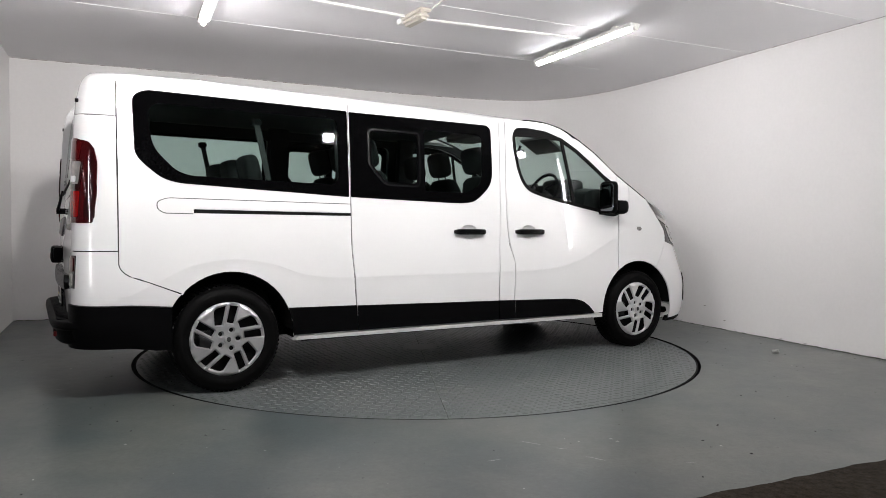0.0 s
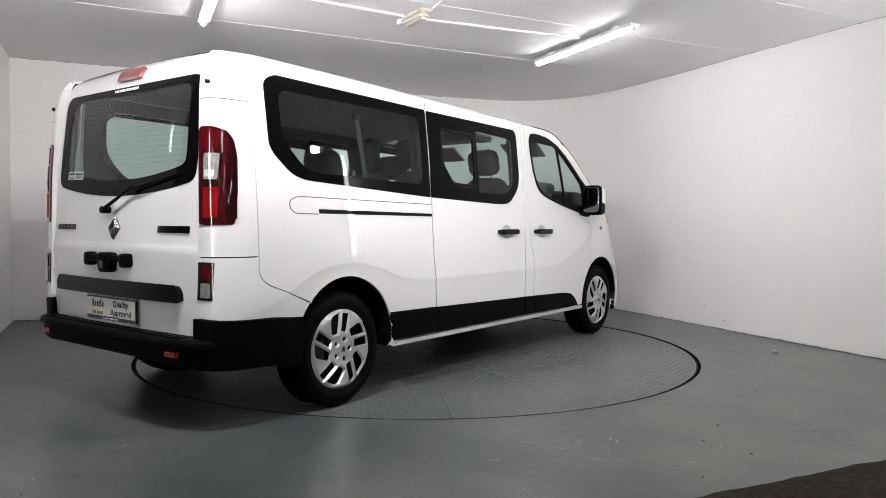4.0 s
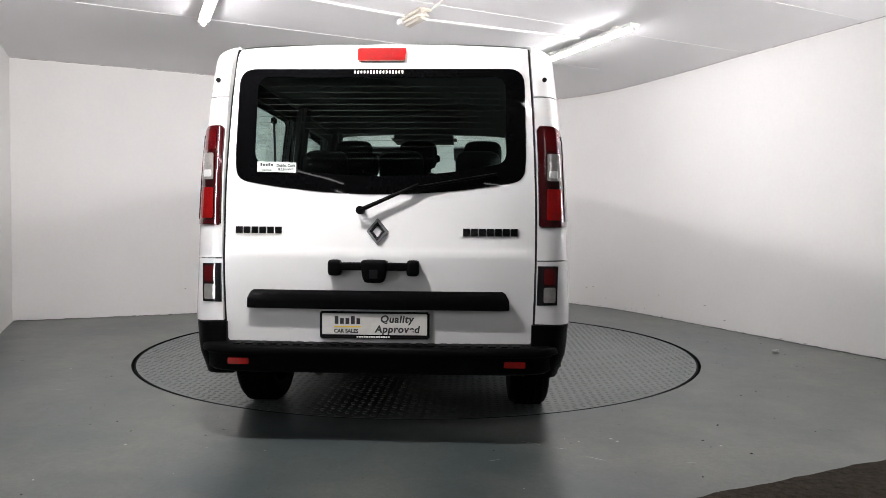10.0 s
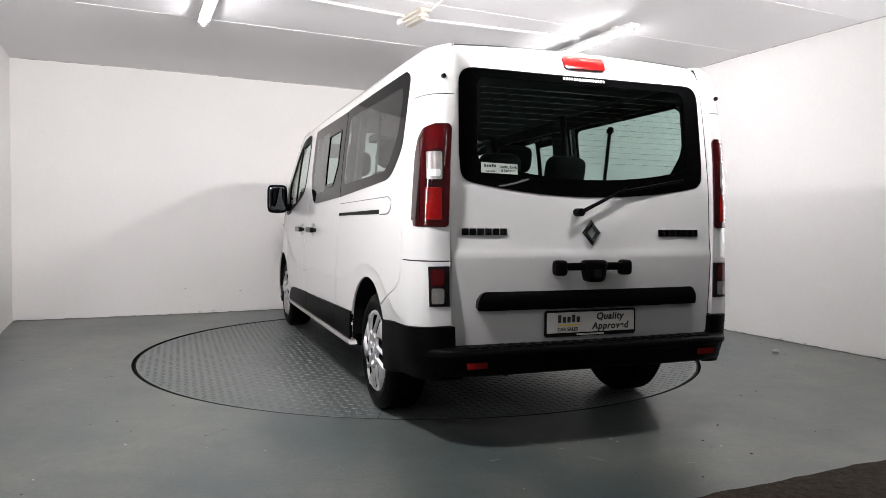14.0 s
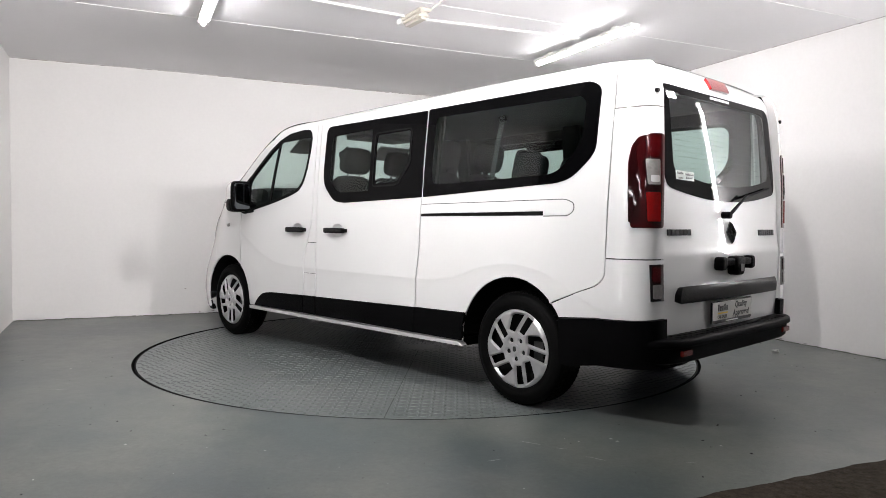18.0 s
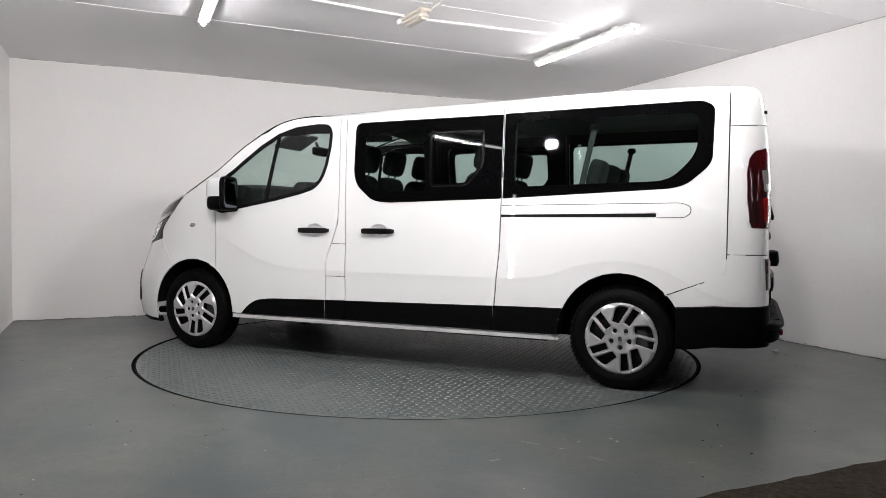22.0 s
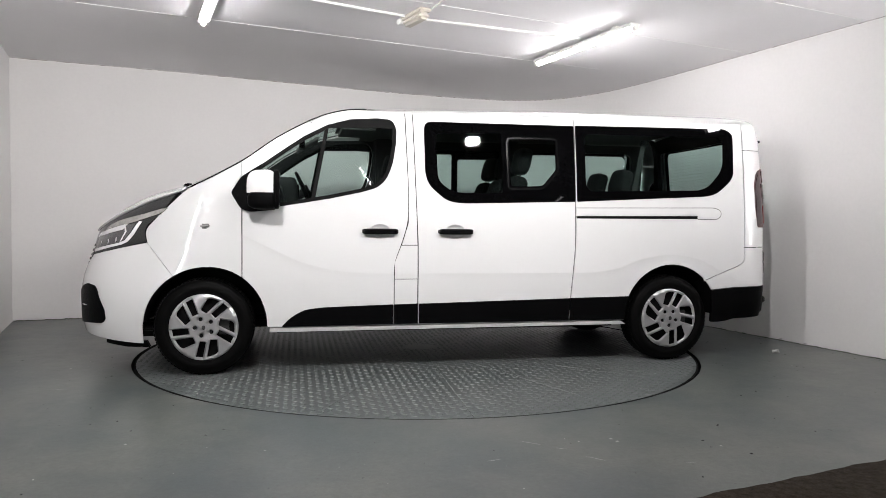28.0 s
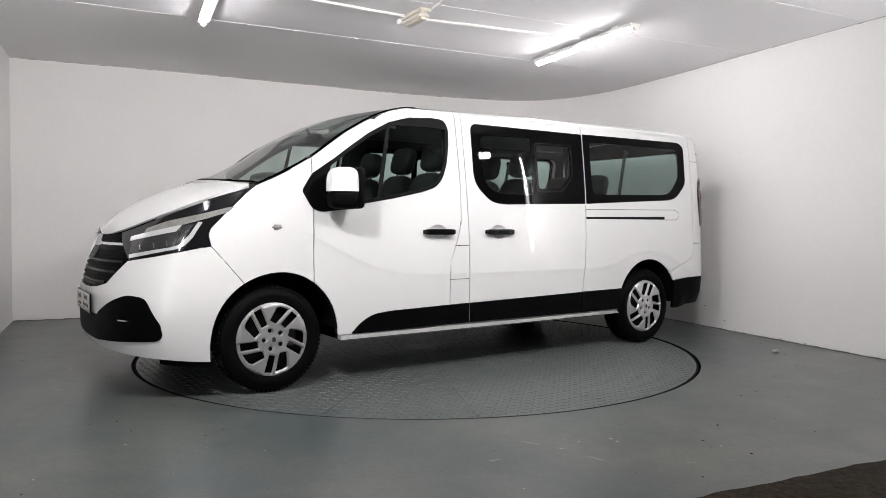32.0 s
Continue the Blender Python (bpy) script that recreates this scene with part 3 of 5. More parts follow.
def panel(name, poly, material, parent, surface=skin, holes=(), thick=0.012, off=0.0, step=0.05, sign=1, label="", inward=False, lean=0.0):
    """A sheet-metal panel: a polygon in surface coordinates, laid on the surface, with folded edges. sign -1 mirrors it to the other side."""
    if material is PAINT:
        poly = shrink(list(poly), 0.0004)
    loops = [list(poly)] + [list(h) for h in holes]
    pts, edges = [], []
    for lp in loops:
        k, n = len(pts), len(lp)
        pts += lp
        edges += [(k + i, k + (i + 1) % n) for i in range(n)]
    P = np.array(poly)
    gu, gv = np.meshgrid(np.arange(P[:, 0].min() + step / 2, P[:, 0].max(), step), np.arange(P[:, 1].min() + step / 2, P[:, 1].max(), step))
    g = np.stack([gu.ravel() + (np.arange(gu.size) % 2) * 1e-4, gv.ravel()], -1)
    ok = inside(poly, g)
    for h in holes:
        ok &= ~inside(h, g)
    if material is PAINT and surface is skin:
        cu = np.arange(P[:, 0].min(), P[:, 0].max(), 0.015)
        g = np.concatenate([g] + [np.stack([cu, crease(cu) + d], -1)[(cu > -0.62) & (cu < 3.4)] for d in (0.004, -0.004)])
        ok = inside(poly, g)
        for h in holes:
            ok &= ~inside(h, g)
    B = np.concatenate([np.array(lp) for lp in loops])
    if ok.any():
        g = g[ok]
        dist = np.sqrt(((g[:, None, :] - B[None]) ** 2).sum(-1)).min(1)
        g = g[dist > step * 0.45]
        pts += [tuple(q) for q in g]
    vs, _, fs, _, _, _ = delaunay_2d_cdt([Vector(q) for q in pts], edges, [], 0, 1e-6)
    V = np.array([tuple(q) for q in vs])
    F = [f for f in fs]
    C = np.array([V[list(f)].mean(0) for f in F])
    keep = inside(poly, C)
    for h in holes:
        keep &= ~inside(h, C)
    F = [f for f, k in zip(F, keep) if k]
    e = 0.004
    Q = surface(V[:, 0], V[:, 1])
    du = surface(V[:, 0] + e, V[:, 1]) - surface(V[:, 0] - e, V[:, 1])
    dv = surface(V[:, 0], V[:, 1] + e) - surface(V[:, 0], V[:, 1] - e)
    N = np.cross(dv, du)
    N /= np.linalg.norm(N, axis=1)[:, None] + 1e-12
    if surface in (skin,):
        N[N[:, 1] < -0.2] *= -1
    Q = Q + N * off
    count = {}
    for f in F:
        for i in range(3):
            a, b = f[i], f[(i + 1) % 3]
            count[(a, b)] = 1
    rim = [(a, b) for a, b in count if (b, a) not in count]
    # orient faces along N
    flip = sum(np.cross(Q[f[1]] - Q[f[0]], Q[f[2]] - Q[f[0]]) @ N[f[0]] for f in F) < 0
    if inward:
        flip = not flip
    verts = [q for q in Q]
    normals = [(-n if inward else n) for n in N]
    faces = [tuple(f[::-1]) if flip else tuple(f) for f in F]
    foot = Q - N * thick
    if lean:
        # edges slope into the opening
        push = np.zeros_like(V)
        for a, b in rim:
            e2 = V[b] - V[a]
            q2 = np.array((e2[1], -e2[0])) / (np.linalg.norm(e2) + 1e-12)
            push[a] += q2
            push[b] += q2
        ln = np.linalg.norm(push, axis=1)[:, None] + 1e-12
        foot = surface(*(V + push / ln * lean).T) + N * (off - thick)
    if thick:
        for a, b in rim:
            k = len(verts)
            verts += [Q[a], Q[b], foot[b], foot[a]]
            normals += [np.zeros(3)] * 4
            faces.append((k, k + 1, k + 2, k + 3) if flip else (k + 3, k + 2, k + 1, k))
    verts = np.array(verts)
    normals = np.array(normals)
    if sign < 0:
        verts[:, 1] *= -1
        normals[:, 1] *= -1
        faces = [f[::-1] for f in faces]
    verts = verts + np.array(SHIFT)
    ob = mesh_of(name, verts, faces, material, parent, label, True, normals.tolist())
    return ob


def vpart(name, bm, material, parent, label="", smooth=False):
    bm.transform(Matrix.Translation(SHIFT))
    return part(name, bm, material, parent, label, smooth)


def shrink(pts, d):
    """A polygon drawn in by d."""
    n = len(pts)
    area = sum(pts[i][0] * pts[(i + 1) % n][1] - pts[(i + 1) % n][0] * pts[i][1] for i in range(n))
    s = 1 if area > 0 else -1
    out = []
    for i in range(n):
        a, b, c = Vector(pts[i - 1]), Vector(pts[i]), Vector(pts[(i + 1) % n])
        t = (c - a).normalized()
        out.append((b.x - t.y * d * s, b.y + t.x * d * s))
    return out


# edge of bonnet and windscreen on the skin, by x
edge_z = curve([2.3, 2.45, 2.65, 2.98, 3.25, 3.62, 3.87, 4.1, 4.27, 4.45], [1.893, 1.878, 1.832, 1.665, 1.472, 1.278, 1.190, 1.088, 0.998, 0.90])
crown = curve([2.3, 2.65, 2.98, 3.25, 3.62, 4.0, 4.2, 4.3, 4.45], [0.024, 0.045, 0.073, 0.09, 0.092, 0.112, 0.092, 0.055, 0.02])


def nose_edge(u):
    """The bonnet's rim where the front wraps round: (x, y, z) at u."""
    z = 1.0
    for _ in range(40):
        q = skin(u, z)
        z = 0.5 * z + 0.5 * float(edge_z(q[0]))
    return skin(u, z)


_us = np.linspace(XF, FRONT, 60)
_ne = np.array([nose_edge(u) for u in _us])


def rim_y(x):
    """Half-width of bonnet or windscreen at x."""
    x = np.asarray(x, float)
    back = np.array([skin(float(min(t, XF)), up(float(edge_z(t)), float(t)))[1] for t in np.atleast_1d(x)]).reshape(x.shape)
    fr = np.interp(x, _ne[:, 0], _ne[:, 1])
    return np.where(x <= XF, back, fr)


def top_surface(x, y):
    x, y = np.broadcast_arrays(np.asarray(x, float), np.asarray(y, float))
    ye = np.maximum(rim_y(x), 0.02)
    return np.stack([x, y, edge_z(x) + crown(x) * (1 - np.clip(np.abs(y) / ye, 0, 1.2) ** 2)], -1)


gate_x = curve([0.3, 0.48, 0.62, 0.80, 0.905, 0.92, 0.935, 1.08, 1.3, 1.6, 1.8, 1.85, 1.885, 1.915, 1.942, 2.0], [-0.852, -0.864, -0.871, -0.8765, -0.8785, -0.8765, -0.872, -0.854, -0.834, -0.804, -0.779, -0.766, -0.748, -0.722, -0.68, -0.60])


def gate(y, v):
    y, v = np.broadcast_arrays(np.asarray(y, float), np.asarray(v, float))
    t = np.clip((v - 1.83) / 0.12, 0, 1)
    return np.stack([gate_x(v - 0.02 * (y / 0.7) ** 2 * t) + (0.026 - 0.016 * ease((v - 0.9) / 0.4)) * (y / 0.7) ** 2, y, v - 0.028 * (y / 0.7) ** 2 * t], -1)


# ---- side panels, built for both sides ----
DOOR_WIN = [(3.145, 1.435, .03), (2.986, 1.552), (2.823, 1.665), (2.658, 1.753), (2.497, 1.798), (2.306, 1.812), (2.20, 1.805, .05), (2.165, 1.74, .05), (2.171, 1.628), (2.194, 1.493),
            (2.232, 1.385, .05), (2.30, 1.313, .06), (2.422, 1.277), (2.641, 1.229), (2.863, 1.190), (3.05, 1.158, .03), (3.15, 1.2, .04), (3.17, 1.38, .04)]
SLIDE_WIN = [(1.965, 1.802, .06), (0.811, 1.808, .01), (0.807, 1.232, .01), (1.68, 1.207, .12), (1.80, 1.222, .06), (1.93, 1.335, .05), (1.96, 1.42, .06)]
QUART_WIN = [(0.797, 1.812, .01), (-0.47, 1.83, .09), (-0.54, 1.79, .06), (-0.532, 1.46, .08), (-0.50, 1.41, .04), (-0.39, 1.315, .05), (-0.30, 1.288, .06), (0.793, 1.232, .01)]


def cup_at(cx):
    """Outline of the hand recess behind a door handle."""
    return [(cx + 0.076 * math.cos(t), 1.0 + 0.053 * math.sin(t)) for t in np.linspace(0, 2 * math.pi, 29)[:-1]]


def build_side(s):
    left = s > 0
    R_AF, R_AR = 0.402, 0.405
    CF, CR = 3.468, 0.006
    # front wing
    rim = [(x, float(edge_z(x)) - 0.004) for x in (3.60, 3.5, 3.4, 3.3, 3.245)]
    wing = panel("front_wing", side(arch(CF, R_AF, 3.243, 3.69) + [(3.866, 0.915), (3.882, 1.0, .05), (3.79, 1.10), (3.655, 1.236)] + rim), PAINT, van, sign=s, step=0.022)
    # front door
    rim = [(x, float(edge_z(x)) - 0.003) for x in (3.237, 3.1, 2.98, 2.8, 2.65, 2.5)]
    dx = 0.010 if left else -0.018
    door = [(2.178 + dx, 0.33), (2.178 + dx, 0.775, .06), (2.127 + dx, 0.905, .1), (2.086, 1.064, .1), (2.084, 1.3), (2.107, 1.868), (2.3, 1.872)] + rim[::-1] + arch(CF, R_AF, 3.237, 3.0685) + [(3.068, 0.33)]
    win = side(DOOR_WIN)
    fd = panel("front_door", side(door), PAINT, van, holes=[win, cup_at(2.288)], sign=s, step=0.022)
    panel("window_trim", win, SEAL, fd, holes=[shrink(win, 0.026)], off=0.003, thick=0.014, sign=s, label="black rubber window surround")
    glass = shrink(win, 0.024)
    panel("door_glass", glass, DOORGLASS, fd, off=-0.010, thick=0, sign=s, label="green-tinted side glass")
    bar = side([(2.650, 1.725), (2.677, 1.717), (2.776, 1.215), (2.746, 1.22)])
    panel("quarterlight_bar", bar, SEAL, fd, off=-0.002, thick=0.012, sign=s, label="black quarterlight bar")
    panel("door_lining", [(q[0], q[1]) for q in side(door)], LINING, fd, holes=[win], off=-0.045, thick=0, sign=s, inward=True, label="dark inner lining")
    # black corner plate under the mirror
    plate = side([(3.315, 1.262, .02), (3.245, 1.372, .02), (3.10, 1.47, .02), (3.12, 1.40, .02), (3.13, 1.21, .03), (3.02, 1.165), (3.02, 1.145), (3.19, 1.128, .03), (3.25, 1.15, .03)])
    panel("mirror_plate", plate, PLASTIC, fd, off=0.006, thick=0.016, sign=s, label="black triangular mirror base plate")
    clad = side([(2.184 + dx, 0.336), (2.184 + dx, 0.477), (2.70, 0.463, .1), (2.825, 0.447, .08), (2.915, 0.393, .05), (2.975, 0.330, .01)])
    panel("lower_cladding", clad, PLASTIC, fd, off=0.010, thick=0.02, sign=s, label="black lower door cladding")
    # pillar strip
    if left:
        flap = [(2.012, 0.900), (2.134, 0.900), (2.182, 0.778), (2.182, 0.660), (2.012, 0.660)]
        lo = [(2.010, 0.33), (2.010, 0.656), (2.183, 0.656), (2.183, 0.33)]
        hi = [(2.0175, 0.904), (2.0195, 1.0), (2.051, 1.868), (2.101, 1.868), (2.079, 1.3), (2.081, 1.064), (2.130, 0.904)]
        panel("fuel_flap", side([(max(x, 2.0165), z) for x, z in flap]), PAINT, van, sign=s, label="white fuel filler flap")
        panel("pillar_panel", side([(max(x, 2.0165), z) for x, z in lo]), PAINT, van, sign=s)
        panel("pillar_panel", side(hi), PAINT, van, sign=s)
    else:
        panel("pillar_panel", side([(2.0165, 0.33), (2.0165, 0.9), (2.0195, 1.0), (2.051, 1.868), (2.101, 1.868), (2.079, 1.3), (2.081, 1.064), (2.103, 0.9), (2.155, 0.77), (2.155, 0.33)]), PAINT, van, sign=s)
    panel("pillar_cladding", side([(2.0165, 0.336), (2.0165, 0.481), (2.176 + dx, 0.477), (2.176 + dx, 0.336)]), PLASTIC, van, off=0.010, thick=0.02, sign=s, label="black lower pillar cladding")
    panel("pillar_lining", side([(2.0, 0.4), (2.03, 1.86), (2.12, 1.86), (2.18, 0.4)]), LINING, van, off=-0.05, thick=0, sign=s, inward=True)
    # sliding door
    sd_line = [(0.862, 0.33), (0.846, 0.504), (0.826, 0.74, .1), (0.810, 0.90, .1), (0.806, 1.72), (0.814, 1.872), (2.045, 1.868), (2.0135, 1.0), (2.010, 0.9), (2.010, 0.33)]
    swin = side(SLIDE_WIN)
    hole = side([(1.93, 1.775, .05), (0.85, 1.78, .02), (0.85, 1.262, .02), (1.69, 1.237, .08), (1.79, 1.25, .05), (1.90, 1.35, .05), (1.93, 1.43, .05)])
    sd = panel("sliding_door", side(sd_line), PAINT, van, holes=[hole, cup_at(1.738)], sign=s, step=0.022)
    pane_a = side([(1.88, 1.72, .05), (1.385, 1.735, .02), (1.378, 1.29, .02), (1.70, 1.285, .06), (1.79, 1.31, .04), (1.865, 1.375, .05)])
    pane_b = side([(1.325, 1.687, .03), (0.965, 1.692, .03), (0.96, 1.47, .02), (1.068, 1.345, .03), (1.315, 1.338, .03)])
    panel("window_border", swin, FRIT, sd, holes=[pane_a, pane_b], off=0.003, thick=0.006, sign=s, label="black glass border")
    panel("window_pane", pane_a, SIDEGLASS, sd, off=0.0028, thick=0, sign=s, label="tinted fixed pane")
    panel("window_pane", pane_b, SIDEGLASS, sd, off=0.0005, thick=0, sign=s, label="tinted pane of the opening window")
    frame_o = side([(1.35, 1.705, .04), (0.942, 1.71, .04), (0.937, 1.46, .03), (1.06, 1.318, .04), (1.34, 1.312, .04)])
    panel("opening_frame", frame_o, STRIPBLACK, sd, holes=[shrink(frame_o, 0.012)], off=0.007, thick=0.006, sign=s, label="black frame of the opening window")
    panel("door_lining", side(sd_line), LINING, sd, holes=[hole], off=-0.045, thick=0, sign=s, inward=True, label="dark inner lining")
    panel("lower_cladding", side([(0.857, 0.336), (0.850, 0.504), (2.006, 0.480), (2.006, 0.336)]), PLASTIC, sd, off=0.010, thick=0.02, sign=s, label="black lower door cladding")
    # rear quarter
    rq = [(0.855, 0.33), (0.839, 0.504), (0.819, 0.74, .1), (0.803, 0.90, .1), (0.799, 1.72), (0.807, 1.872), (-0.5, 1.878), (-0.618, 1.885), (-0.621, 1.66), (-0.621, 0.79, .06), (-0.575, 0.746, .06), (-0.469, 0.708), (-0.272, 0.628)]
    rq += arch(CR, R_AR, -0.265, 0.404) + [(0.405, 0.33)]
    hole = side([(0.755, 1.775, .02), (-0.44, 1.785, .06), (-0.495, 1.75, .05), (-0.49, 1.47, .05), (-0.37, 1.345, .05), (-0.29, 1.32, .04), (0.752, 1.262, .02)])
    q = panel("rear_quarter", side(rq), PAINT, van, holes=[hole], sign=s, step=0.022)
    qpane = side([(0.722, 1.752, .05), (-0.41, 1.757, .07), (-0.45, 1.72, .05), (-0.44, 1.50, .08), (-0.31, 1.365, .07), (-0.23, 1.335, .06), (0.68, 1.312, .05), (0.722, 1.35, .03)])
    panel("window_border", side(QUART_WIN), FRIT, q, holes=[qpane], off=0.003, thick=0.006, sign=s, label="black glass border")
    panel("window_pane", qpane, SIDEGLASS, q, off=0.0028, thick=0, sign=s, label="tinted fixed pane")
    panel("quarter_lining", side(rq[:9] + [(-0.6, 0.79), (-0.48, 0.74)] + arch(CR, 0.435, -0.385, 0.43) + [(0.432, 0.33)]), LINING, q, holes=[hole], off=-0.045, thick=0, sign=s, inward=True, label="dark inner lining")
    panel("lower_cladding", side([(0.850, 0.336), (0.843, 0.506)] + [(0.371, 0.513), (0.397, 0.43), (0.406, 0.336)]), PLASTIC, q, off=0.010, thick=0.02, sign=s, label="black lower cladding")
    # sliding-door rail and its cover
    panel("rail_cover", side([(0.800, 1.183), (-0.36, 1.197, .04), (-0.412, 1.175, .03), (-0.412, 1.135, .03), (-0.377, 1.111, .02), (-0.211, 1.109), (-0.211, 1.136), (0.800, 1.127)]), PAINT, q, off=0.0035, thick=0.004, sign=s)
    panel("rail_slot", side([(0.800, 1.124), (-0.209, 1.134), (-0.209, 1.110), (0.800, 1.106)]), SEAL, q, off=0.002, thick=0.003, sign=s, label="black sliding-door rail slot")
    panel("rail_cover_line", side([(0.800, 1.188), (-0.36, 1.202, .04), (-0.418, 1.178, .03), (-0.418, 1.132, .03), (-0.379, 1.106, .02), (-0.211, 1.104), (-0.211, 1.111), (-0.377, 1.113, .02), (-0.410, 1.135, .03), (-0.410, 1.173, .03), (-0.36, 1.195, .04), (0.800, 1.181)], 0.03),
          mat("shut_line", (0.1, 0.1, 0.1), 0.7) if "shut_line" not in bpy.data.materials else bpy.data.materials["shut_line"], q, off=0.0012, thick=0, sign=s)
    # rear corner, three panels and two lamps
    lamp = [(along(-0.752, 1.047), 1.047), (along(-0.73, 1.2), 1.2), (along(-0.722, 1.384), 1.384), (along(-0.735, 1.465), 1.465), (along(-0.765, 1.508), 1.508), (behind(0.825, 1.527), 1.527), (behind(0.760, 1.528), 1.528),
            (behind(0.744, 1.51), 1.51), (behind(0.752, 1.38), 1.38), (behind(0.758, 1.2), 1.2), (behind(0.761, 1.045), 1.045)]
    lamp = dense(fillet([(a_, b_, 0.018) for a_, b_ in lamp], 4), 0.03)
    corner = panel("rear_corner_panel", dense([(along(-0.627, 0.890), 0.890), (along(-0.627, 1.2), 1.2), (along(-0.627, 1.661), 1.661), (END, 1.661), (END, 0.890)]), PAINT, van, holes=[lamp], sign=s, step=0.03)
    panel("pillar_cap", dense([(along(-0.627, 1.666), 1.666), (along(-0.627, 1.8), up(1.8)), (along(-0.625, 1.885), up(1.885, -0.62)), (along(-0.627, 1.9), V_CAP - 0.004), (END + 0.05, V_CAP - 0.004), (END + 0.01, V_CAP - 0.03), (END, up(1.88, -0.9)), (END, 1.666)], 0.03), PAINT, van, sign=s, step=0.03)
    low = [(along(x, z), z) for x, z in fillet([(-0.276, 0.6225), (-0.4695, 0.7035), (-0.5775, 0.742, .06), (-0.6255, 0.788, .06), (-0.6255, 0.885)])] + [(END, 0.885), (END, 0.588), (XR, 0.575), (-0.335, 0.556)] + arch(CR, R_AR, -0.318, -0.269, n=4)
    lower_lamp = dense([(behind(0.856, 0.676), 0.676), (behind(0.860, 0.863), 0.863), (behind(0.7585, 0.864), 0.864), (behind(0.755, 0.676), 0.676)], 0.03)
    panel("rear_lower_panel", dense(low, 0.03), PAINT, van, holes=[lower_lamp], sign=s, step=0.04)
    rt = [0.59 + (V_CAP - 0.034 - 0.59) * i / 34 for i in range(35)]
    vv = []
    for z in rt:
        p = skin(END + 0.001, z)
        vv += [(p[0], s * p[1], p[2]), (max(p[0] + 0.012, float(gate(0.73, min(p[2], 1.94))[0]) + 0.006), s * (p[1] - 0.001), p[2]), (p[0] + 0.13, s * (p[1] - 0.001), p[2])]
    mesh_of("pillar_return", np.array(vv) + np.array(SHIFT), [(3 * i, 3 * i + 1, 3 * i + 4, 3 * i + 3) for i in range(len(rt) - 1)], PAINT, van)
    mesh_of("gate_seal", np.array(vv) + np.array(SHIFT), [(3 * i + 1, 3 * i + 2, 3 * i + 5, 3 * i + 4) for i in range(len(rt) - 1)], SEAL, van, "black rubber gate seal")
    tl = panel("tail_lamp", shrink(lamp, 0.003), DEEPRED, van, off=0.006, thick=0.03, sign=s, step=0.03, label="tall dark red tail lamp with a clear middle lens")
    ri = lambda y0, z0, y1, z1: dense(fillet([(behind(y0, z0), z0, .012), (behind(y0, z1), z1, .012), (behind(y1, z1), z1, .012), (behind(y1, z0), z0, .012)], 4), 0.03)
    sb = [(along(-0.742, 1.075), 1.075), (along(-0.737, 1.2), 1.2), (along(-0.733, 1.39), 1.39), (along(-0.748, 1.45), 1.45), (along(-0.778, 1.483), 1.483), (behind(0.873, 1.483), 1.483), (behind(0.880, 1.3), 1.3), (behind(0.888, 1.075), 1.075)]
    panel("inner_bezel", dense(fillet([(a_, b_, 0.01) for a_, b_ in sb], 3), 0.03), BEZELRED, tl, off=0.009, thick=0.004, sign=s, step=0.02, label="near-black red inner bezel")
    panel("brake_lens", ri(0.866, 1.080, 0.799, 1.227), RED, tl, off=0.010, thick=0.006, sign=s, step=0.02, label="bright red brake lens")
    panel("lens_recess", ri(0.866, 1.236, 0.793, 1.400), BEZELRED, tl, off=0.0085, thick=0.004, sign=s, step=0.02, label="dark surround of the clear lens")
    panel("indicator_lens", ri(0.859, 1.265, 0.798, 1.393), CLEARLENS, tl, off=0.011, thick=0.006, sign=s, step=0.02, label="clear indicator and reversing lens")
    panel("bulb_reflector", ri(0.848, 1.278, 0.806, 1.312), LAMPWHITE, tl, off=0.0125, thick=0.003, sign=s, step=0.02, label="pale reversing reflector")
    panel("upper_lens", ri(0.850, 1.408, 0.785, 1.508), UPPERRED, tl, off=0.009, thick=0.005, sign=s, step=0.02, label="red upper lens")
    ll = panel("fog_lamp", shrink(lower_lamp, 0.002), GLOSS, van, off=0.004, thick=0.02, sign=s, step=0.03, label="small black rear lamp with red and clear lenses")
    panel("red_lens", ri(0.846, 0.775, 0.788, 0.850), UPPERRED, ll, off=0.008, thick=0.004, sign=s, step=0.02, label="red lens")
    panel("clear_lens", ri(0.845, 0.690, 0.788, 0.762), CLEARLENS, ll, off=0.008, thick=0.004, sign=s, step=0.02, label="clear lens")
    cap_p = skin(behind(0.79, 1.70), up(1.745))
    vpart("buffer", rod((cap_p[0] + 0.004, s * cap_p[1], 1.745), (cap_p[0] - 0.014, s * cap_p[1], 1.745), 0.011, 12), SEAL, van, "small black rubber buffer")
    # sill strip and rear bumper side
    panel("sill_strip", side([(3.055, 0.296), (3.055, 0.323), (0.432, 0.325), (0.40, 0.302)]), SILLMETAL, van, off=0.014, thick=0.05, sign=s, label="pale sill trim strip")
    rb = [(-0.338, 0.550), (XR, 0.569), (END, 0.582), (END, 0.335), (XR, 0.320), (-0.40, 0.30), (-0.34, 0.30)]
    def tucked(u, v):
        """Bumper flank: drawn in towards its rear and lower edges."""
        p = skin(u, v)
        d = 0.012 * ease((-0.42 - u) / 0.3) + 0.04 * ease((0.46 - v) / 0.16) * ease((-0.42 - u) / 0.2)
        return p - np.stack([0 * d, d, 0 * d], -1)
    panel("rear_bumper_side", dense(rb), PLASTIC, van, surface=tucked, off=0.008, thick=0.03, sign=s, label="black plastic rear bumper side")
